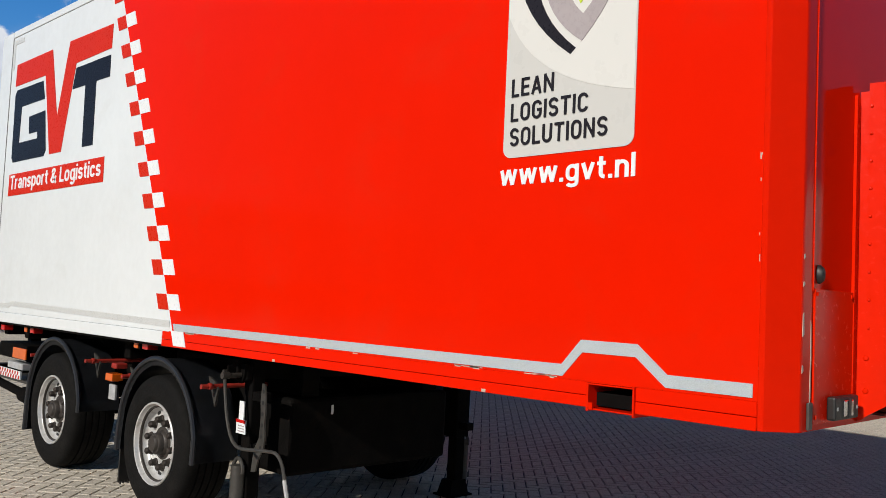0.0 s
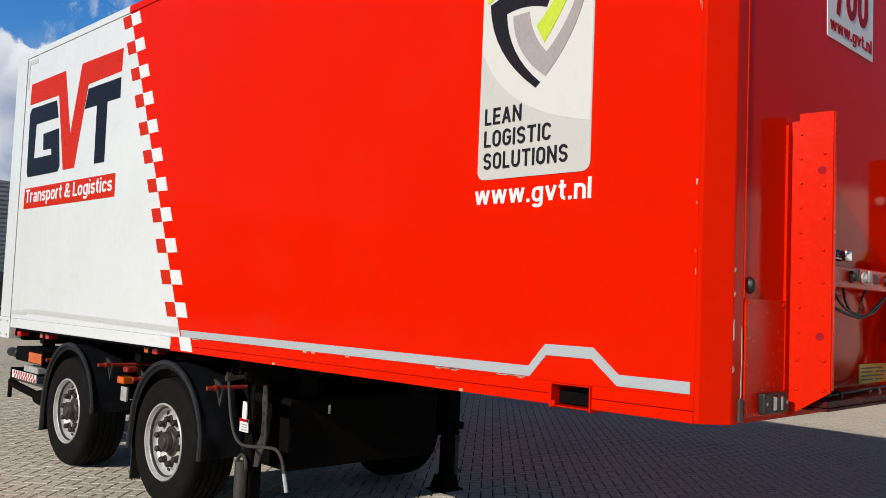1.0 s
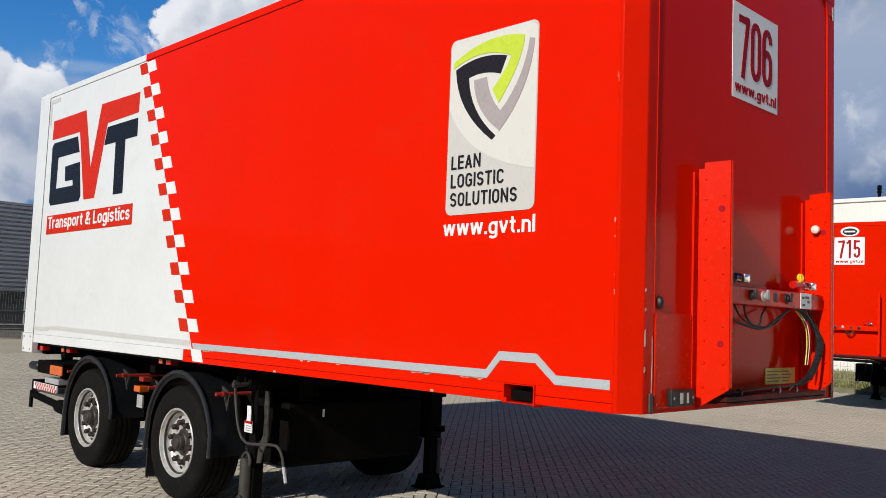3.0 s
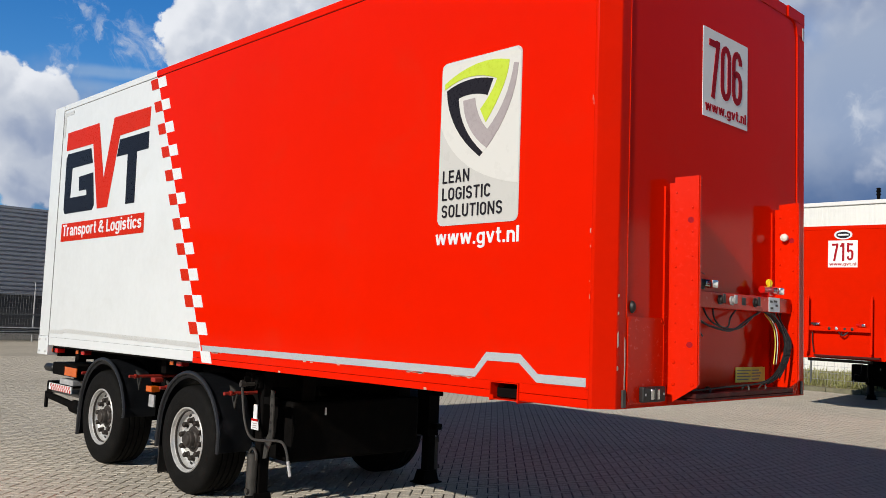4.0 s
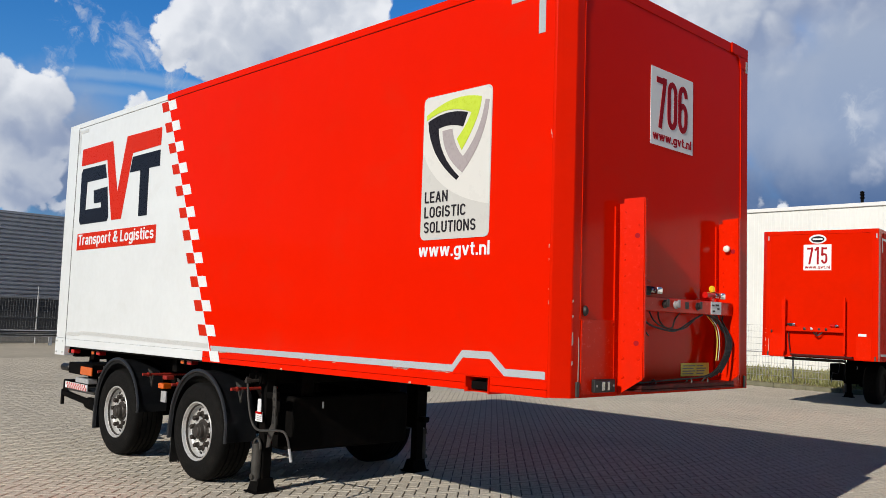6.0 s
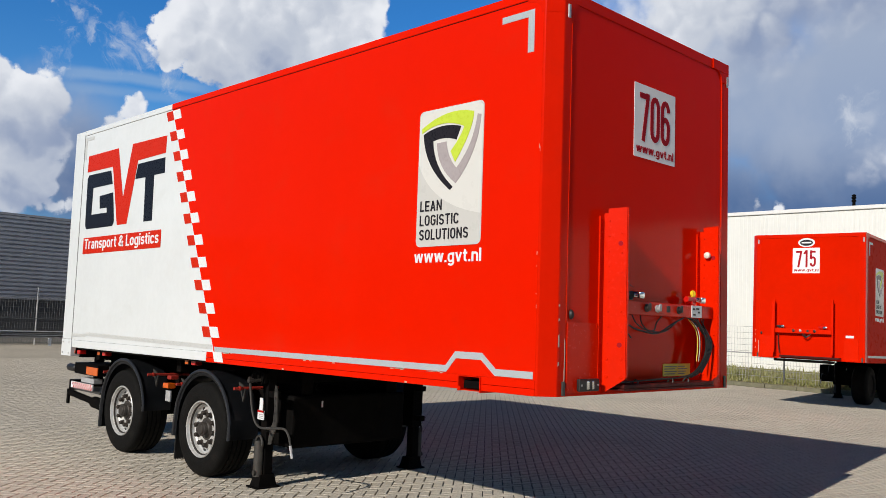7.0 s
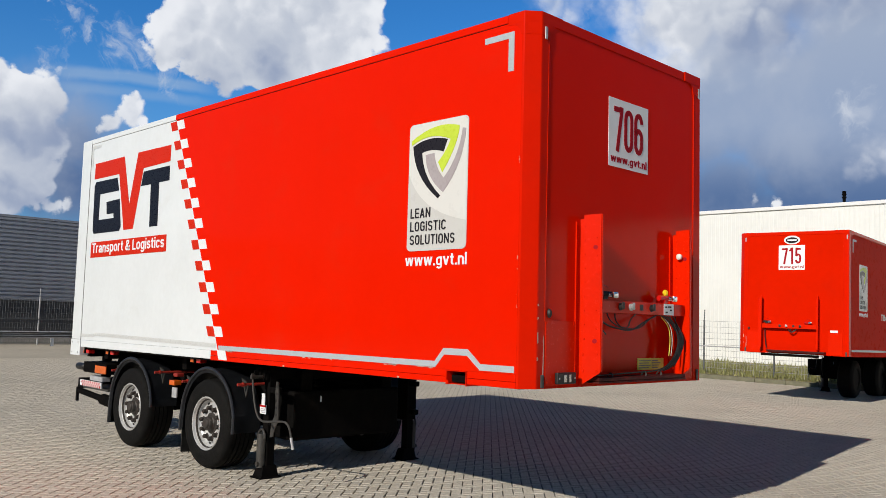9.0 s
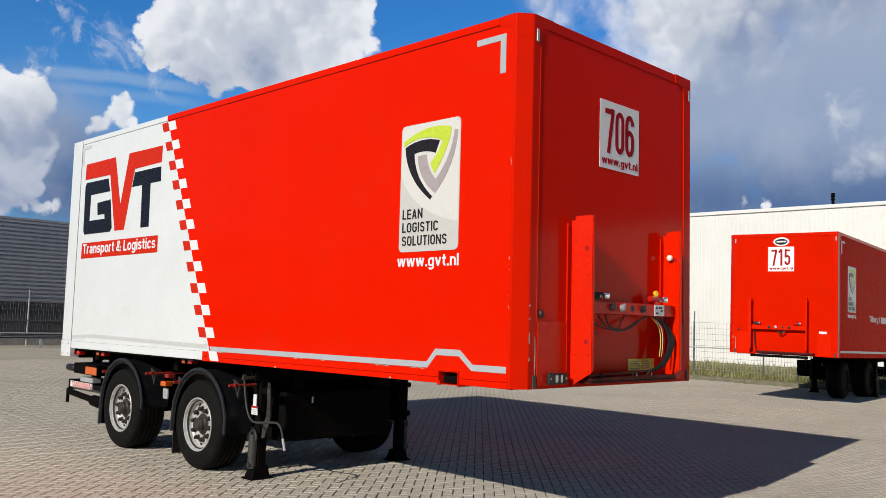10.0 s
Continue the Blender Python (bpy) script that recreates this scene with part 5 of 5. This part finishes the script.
    if near:
        lamp = p("front_marker_lamp", new_box(0.318, 0.553, -0.046, -0.012, 1.272, 1.36, bevel=0.008), BLACK, "black lamp housing with bright lens")
        part("lens", new_box(0.390, 0.480, -0.054, -0.046, 1.286, 1.346, bevel=0.004), CHROME, lamp)
        part("lens_bar", new_box(0.423, 0.447, -0.058, -0.054, 1.28, 1.352, bevel=0.002), BLACK, lamp)
        for x in (0.331, 0.525):
            part("screw", new_box(x, x + 0.014, -0.049, -0.046, 1.309, 1.323, bevel=0.002), STEEL, lamp)
    bm = bmesh.new()
    lathe(bm, [(0.032, -0.002), (0.032, -0.010), (0.022, -0.022), (0.0, -0.026)], "z", 16)
    bm.transform(Matrix.Translation((0.248, 0, 1.812)) @ Matrix.Rotation(-math.pi / 2, 4, "X") @ Matrix.Scale(-1, 4, (0, 0, 1)))
    for v in bm.verts:
        v.co.y = -abs(v.co.y)
        v.co.z = 1.812 + (v.co.z - 1.812) * 1.1
        v.co.x = 0.248 + (v.co.x - 0.248) * 0.7
    p("vent_cap", bm, BLACK, "small black vent cap", smooth=True)
    stake(root, 0.636 if near else 0.53, 0.055, B)
    stake(root, 2.060 if near else 1.88, 0.006, B)
    front_gear(root, B, near)
    if near:
        bm = bmesh.new()
        lathe(bm, [(0.0, 0.0), (0.014, 0.002), (0.026, 0.010), (0.029, 0.022), (0.025, 0.036), (0.014, 0.042), (0.0, 0.042)], "x", 20, Matrix.Translation((2.012, -0.085, 2.37)))
        p("round_lamp", bm, CREAM, "cream round marker lamp on the stake", smooth=True)
        number_sticker(fw, number, 1.016, 0.045)
        shield_badge(red, near_side, 1, -1.355)
        big_emblem(white_)
        check_rows(red, white_)
    else:
        number_sticker(fw, number, 0.95, 0.20)
        bm = bmesh.new()
        oval = [(1.26 + 0.19 * math.cos(a * math.pi / 16), 3.945 + 0.105 * math.sin(a * math.pi / 16)) for a in range(32)]
        badge = part("oval_badge", prism(bm, oval, front, 0.0045, 0.0065), WHITE_FILM, fw, "white oval badge with a dark centre")
        dark = [(1.26 + 0.145 * math.cos(a * math.pi / 16), 3.94 + 0.07 * math.sin(a * math.pi / 16)) for a in range(32)]
        sub("dark_oval", dark, front, 0.0065, 0.009, CHARCOAL_FILM, fw)
        sub("text_bar", [(1.15, 3.925), (1.37, 3.925), (1.37, 3.96), (1.15, 3.96)], front, 0.009, 0.011, WHITE_FILM, fw)
        shield_badge(far, far_side, 1, 0.80)
        stroke_words("Tilburg", 2.75, 3.62, 2.11, 2.31, far_side, 0.001, 0.004, 0.16, 0.09, SILVER_FILM, far)
        for a, b in ((3.74, 3.77), (3.90, 4.55), (4.70, 5.30)):
            sub("text_bar", [(a, 2.15), (b, 2.15), (b, 2.31), (a, 2.31)], far_side, 0.001, 0.004, SILVER_FILM, far)
        sub("reflective_tape", [(0.2, 1.352), (11.2, 1.352), (11.2, 1.402), (0.2, 1.402)], far_side, 0.001, 0.004, TAPE, far)
        sub("reflective_tape", [(0.255, 3.645), (0.312, 3.645), (0.312, 3.91), (0.555, 3.91), (0.555, 3.96), (0.255, 3.96)], far_side, 0.001, 0.004, TAPE, far)
        sub("reflector", [(2.14, 1.77), (2.31, 1.77), (2.31, 1.825), (2.14, 1.825)], front, 0.001, 0.006, WHITE_FILM, fw)

    # running gear, standing on the ground
    q = part
    for x in (0.62, 1.78):
        q("main_beam", new_box(x, x + 0.15, legs - 0.1, L - 0.13, 0.90, 1.16, bevel=0.01), STEEL_BLACK, root, "black chassis beam")
        q("main_beam", new_box(x, x + 0.15, 0.6, legs - 0.101, 1.17, 1.21, bevel=0.01), STEEL_BLACK, root)
    for y in (legs + 0.05, axles[0] + 0.8, L - 0.75, L - 0.2):
        q("cross_member", new_box(0.16, WIDTH - 0.16, y - 0.05, y + 0.05, 1.02, 1.16, bevel=0.008), STEEL_BLACK, root)
    for ya in axles:
        bm = bmesh.new()
        lathe(bm, [(0.07, 0.40), (0.07, 2.15)], "x", 16, Matrix.Translation((0, ya, 0.487)))
        for x in (0.66, 1.82):
            box(bm, x, x + 0.09, ya - 0.45, ya + 0.35, 0.55, 0.66, bevel=0.01)
            box(bm, x - 0.01, x + 0.10, ya - 0.52, ya - 0.38, 0.55, 0.95, bevel=0.01)
            lathe(bm, [(0.12, 0.66), (0.14, 0.72), (0.12, 0.78), (0.14, 0.84), (0.12, 0.88)], "z", 16, Matrix.Translation((x + 0.04, ya + 0.28, 0)))
        q("axle", bm, STEEL_BLACK, root, "axle with air suspension", smooth=True)
        wheel(root, 0.004, ya, -1)
        wheel(root, WIDTH - 0.004, ya, 1)
        low = (0.44, 0.36) if ya == axles[0] else (0.54, 0.24)
        for x0, x1, outer in ((0.004, 0.345, 0.004), (WIDTH - 0.345, WIDTH - 0.004, WIDTH - 0.004)):
            mudguard(root, x0, x1, ya - 0.03, outer, low[0], low[1])
            q("mudguard_back", new_box(x1 + 0.13 if x0 < 1 else x0 - 0.16, x1 + 0.16 if x0 < 1 else x0 - 0.13, ya - 0.50, ya + 0.58, 0.80, 1.10), STEEL_BLACK, root)
        for yy, zz in ((ya - 0.575, 0.955), (ya + 0.60, 0.90)):
            bm = bmesh.new()
            tube(bm, [(0.035, yy, zz), (0.56, yy, zz)], 0.016, 10)
            lathe(bm, [(0.022, 0.09), (0.024, 0.095), (0.024, 0.11), (0.022, 0.115)], "x", 12, Matrix.Translation((0, yy, zz)))
            q("mudguard_stay", bm, OLD_RED, root, "red tubular mudguard stay", smooth=True)
            bm = bmesh.new()
            prism(bm, [(-yy - 0.015, zz + 0.03), (-yy - 0.10, zz + 0.06), (-yy + 0.0, zz - 0.14), (-yy + 0.03, zz - 0.02)], near_side, -0.16, -0.145)
            q("stay_bracket", bm, LEG_STEEL, root)
    for x0, x1 in ((0.06, 0.22), (WIDTH - 0.22, WIDTH - 0.06)):
        bm = bmesh.new()
        for k in range(22):
            xx = x0 + (x1 - x0) * k / 21
            box(bm, xx - 0.004, xx + 0.004, axles[0] + 0.575, axles[0] + 0.593, 0.10 + 0.012 * math.sin(k * 2.3), 0.40)
        tagged(q("spray_brush", bm, BLACK, root), "black bristle spray flap", kind="stuff")
        q("mud_flap", new_box(x0, x1, axles[1] + 0.575, axles[1] + 0.587, 0.28, 0.40), BLACK, root, "black rubber mud flap")
    # marker lamps under the box
    for y, z in ((4.94, 1.150), (7.17, 1.115), (7.93, 1.095)):
        lm = q("marker_lamp", new_box(0.06, 0.15, y - 0.10, y - 0.01, z - 0.022, z + 0.03, bevel=0.008), RED_LENS, root, "red side marker lamp")
        part("amber_lens", new_box(0.05, 0.06, y + 0.035, y + 0.10, z - 0.018, z + 0.026, bevel=0.003), AMBER, lm, "amber lens")
        part("bracket", new_box(0.061, 0.13, y + 0.021, y + 0.12, z - 0.025, z + 0.06), STEEL_BLACK, lm)
    am = q("marker_lamp", new_box(0.10, 0.20, 5.48, 5.6, 0.825, 0.885, bevel=0.008), AMBER, root, "amber side marker lamp")
    part("reflector", new_box(0.12, 0.14, 5.45, 5.56, 0.68, 0.80, bevel=0.004), STEEL, am, "grey metal plate")
    part("clip", new_box(0.12, 0.22, 5.46, 5.55, 0.925, 0.970, bevel=0.01), OLD_RED, am)
    # rear end
    tb = q("tail_lamp_box", new_box(0.16, 0.62, 7.47, 8.20, 0.80, 0.945, bevel=0.01), STEEL_BLACK, root, "black tail lamp box")
    part("amber_lens", new_box(0.145, 0.16, 7.45, 7.79, 0.812, 0.915, bevel=0.004), AMBER, tb, "amber lens")
    bm = bmesh.new()
    lathe(bm, [(0.0, -0.16), (0.045, -0.16), (0.05, -0.14), (0.05, 0.08), (0.03, 0.10), (0.03, 0.3)], "z", 16, Matrix.Translation((0.20, 8.30, 0.865)) @ Matrix.Rotation(math.pi / 2, 4, "X"))
    part("buffer", bm, BLACK, tb, "black rubber buffer", smooth=True)
    board = q("striped_board", new_box(0.17, 0.185, 7.62, 8.30, 0.605, 0.685), WHITE_FILM, root, "red and white striped marker board")
    for k in range(9):
        y0 = 7.64 + k * 0.069
        sub("stripe", [(-y0 - 0.03, 0.607), (-y0, 0.607), (-y0 + 0.012, 0.644), (-y0 - 0.018, 0.644)], near_side, -0.169, -0.166, RED_LENS, board)
        sub("stripe", [(-y0 - 0.06, 0.647), (-y0 - 0.03, 0.647), (-y0 - 0.018, 0.683), (-y0 - 0.048, 0.683)], near_side, -0.169, -0.166, RED_LENS, board)
    q("board_bracket", new_box(0.20, 0.32, 7.66, 8.06, 0.69, 0.755, bevel=0.008), STEEL, root, "worn grey metal bracket")
    q("board_shelf", new_box(0.19, 0.60, 7.43, 8.25, 0.575, 0.603, bevel=0.004), LEG_STEEL, root)
    q("underrun_beam", new_box(0.19, WIDTH - 0.19, 8.26, 8.42, 0.56, 0.70, bevel=0.01), STEEL_BLACK, root, "black rear underrun beam")
    bm = bmesh.new()
    tube(bm, [(0.26, 8.52, 0.51), (0.26, 7.74, 0.455), (0.26, 7.17, 0.415)], 0.042, 12)
    box(bm, 0.22, 0.25, 8.49, 8.55, 0.36, 0.56, bevel=0.006)
    q("support_bar", bm, STEEL_BLACK, root, "dark round support bar", smooth=True)
    bm = bmesh.new()
    tube(bm, [(0.26, 7.72, 0.452), (0.26, 7.40, 0.43)], 0.075, 14)
    q("support_sleeve", bm, STEEL_BLACK, root, smooth=True)
    for x in (0.45, 1.9):
        q("hanger", new_box(x, x + 0.1, 8.16, 8.26, 0.70, 1.16), STEEL_BLACK, root)
    # dark panels added to fill the lit gaps between the wheels
    for x0 in (0.60, WIDTH - 0.63):
        q("dark_fill_panel", new_box(x0, x0 + 0.03, axles[0] - 0.42, axles[1] + 0.6, 0.58, 1.16), STEEL_BLACK, root, "added dark panel filling the lit gaps under the floor")
    # box added for the dark mass under the floor; it also shuts out light
    tank = q("dark_fill_box", new_box(0.50, 2.02, legs - 0.14, legs + 0.27, 0.37, 0.898, bevel=0.03), STEEL_BLACK, root, "black box filling the dark space under the floor")
    # small white patch on the front of the box
    part("plate", new_box(0.85, 0.868, legs - 0.147, legs - 0.141, 0.775, 0.84), WHITE_FILM, tank, "small white patch")
    # black panel added to block light from the far side
    if near:
        q("light_block_panel", new_box(1.97, 2.0, legs + 0.43, axles[1] + 0.55, 0.36, 1.15, bevel=0.004), STEEL_BLACK, root, "added black panel blocking light under the floor")
    if not near:
        q("tool_box", new_box(0.05, 0.42, legs + 0.2, legs + 0.55, 0.42, 0.88, bevel=0.015), STEEL_BLACK, root, "black side box")
        for x, y in ((1.70, 3.15), (1.95, 4.55)):
            bm = bmesh.new()
            lathe(bm, [(0.0, 0.03), (0.25, 0.03), (0.28, 0.0), (0.36, -0.01), (0.44, 0.01), (0.48, 0.05), (0.485, 0.19), (0.48, 0.33), (0.44, 0.37), (0.36, 0.39), (0.28, 0.38), (0.25, 0.35), (0.0, 0.35)], "x", 40, Matrix.Translation((x - 0.19, y, 0.485)))
            q("tyre", bm, RUBBER, root, "black wheel under the floor", smooth=True)
        q("cross_tank", new_box(0.75, 1.85, legs + 0.5, legs + 1.4, 0.26, 1.14, bevel=0.05), STEEL_BLACK, root, "black tank under the floor")
    landing_leg(root, 0.30 if near else 0.62, legs, 1)
    landing_leg(root, WIDTH - 0.21 if near else WIDTH - 0.40, legs + 0.04, -1)
    return root


trailer(Matrix.Identity(4), "red and white box trailer parked on its landing legs", "706", 0.0, 0.0112, True, (4.57, 6.42), 3.76, 8.25)
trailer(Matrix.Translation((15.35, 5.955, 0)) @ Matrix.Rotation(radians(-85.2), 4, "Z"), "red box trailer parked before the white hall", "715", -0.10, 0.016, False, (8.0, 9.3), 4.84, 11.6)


# ---- paving blocks ----
def paving():
    u, gap, tall = 0.105, 0.0050, 0.014
    turn = radians(42.0)
    c, s = math.cos(turn), math.sin(turn)
    root = tagged(new("paving"), "pale concrete blocks laid in herringbone", "paving", kind="structure")
    sand = new_box(-7.85, 21.4, -7.85, 23.85, -0.0149, -0.0130)
    part("joint_sand", sand, SAND, root, "dark joint sand")

    def block(l, w, ch):
        a, b = l / 2 - gap, w / 2 - gap
        v = [(-a, -b, -tall), (a, -b, -tall), (a, b, -tall), (-a, b, -tall)]
        e = ch
        v += [(-a + e, -b + e, 0), (a - e, -b + e, 0), (a - e, b - e, 0), (-a + e, b - e, 0)]
        f = [(4, 5, 6, 7)]
        for k in range(4):
            n = (k + 1) % 4
            f += [(k, n, n + 4, k + 4)]
        return np.array(v), f
    shape, faces = block(2 * u, u, 0.0040)
    me = bpy.data.meshes.new("paver")
    me.from_pydata(shape.tolist(), [], faces)
    me.materials.append(PAVER)
    rnd = np.random.RandomState(5)
    near, places = [], []
    n = 330
    for i in range(-n, n):
        for j in range(-n, n):
            d = (i - j) % 4
            if d == 0:
                cu, cv, ang = (i + 1.0) * u, (j + 0.5) * u, 0.0
            elif d == 3:
                cu, cv, ang = (i + 0.5) * u, (j + 1.0) * u, math.pi / 2
            else:
                continue
            cv = -cv
            x, y = c * cu - s * cv, s * cu + c * cv
            if not (-8.0 < x < 21.5 and -8.0 < y < 24.0):
                continue
            places.append((x, y, turn + ang))
    rows, chosen = [], 0
    for x, y, a in places:
        z = rnd.normal(0, 0.0005)
        tx, ty = rnd.normal(0, 0.003, 2)
        if chosen < 300 and -0.9 < x < 1.9 and 1.6 < y < 4.2 and x + y < 4.6:
            ob = new("paver", me)
            ob.parent = root
            ob.matrix_basis = Matrix.Translation((x, y, z)) @ Euler((tx, ty, a)).to_matrix().to_4x4()
            chosen += 1
        else:
            rows.append((x, y, z, a, tx, ty))
    r = np.array(rows)
    co, si = np.cos(r[:, 3:4]), np.sin(r[:, 3:4])
    X = shape[None, :, 0] * co - shape[None, :, 1] * si + r[:, 0:1]
    Y = shape[None, :, 0] * si + shape[None, :, 1] * co + r[:, 1:2]
    Z = shape[None, :, 2] + r[:, 2:3] + shape[None, :, 1] * r[:, 4:5] - shape[None, :, 0] * r[:, 5:6]
    verts = np.stack((X, Y, Z), 2).reshape(-1, 3)
    base = np.array(faces)
    allf = (base[None] + (np.arange(len(r)) * len(shape))[:, None, None]).reshape(-1, 4)
    big = bpy.data.meshes.new("pavers")
    big.vertices.add(len(verts))
    big.vertices.foreach_set("co", verts.ravel())
    big.loops.add(allf.size)
    big.loops.foreach_set("vertex_index", allf.ravel())
    big.polygons.add(len(allf))
    big.polygons.foreach_set("loop_start", np.arange(0, allf.size, 4))
    big.update(calc_edges=True)
    big.shade_flat()
    big.materials.append(PAVER)
    ob = new("pavers", big)
    ob.parent = root
    tagged(ob, "pale beige concrete paving blocks", kind="stuff")


paving()
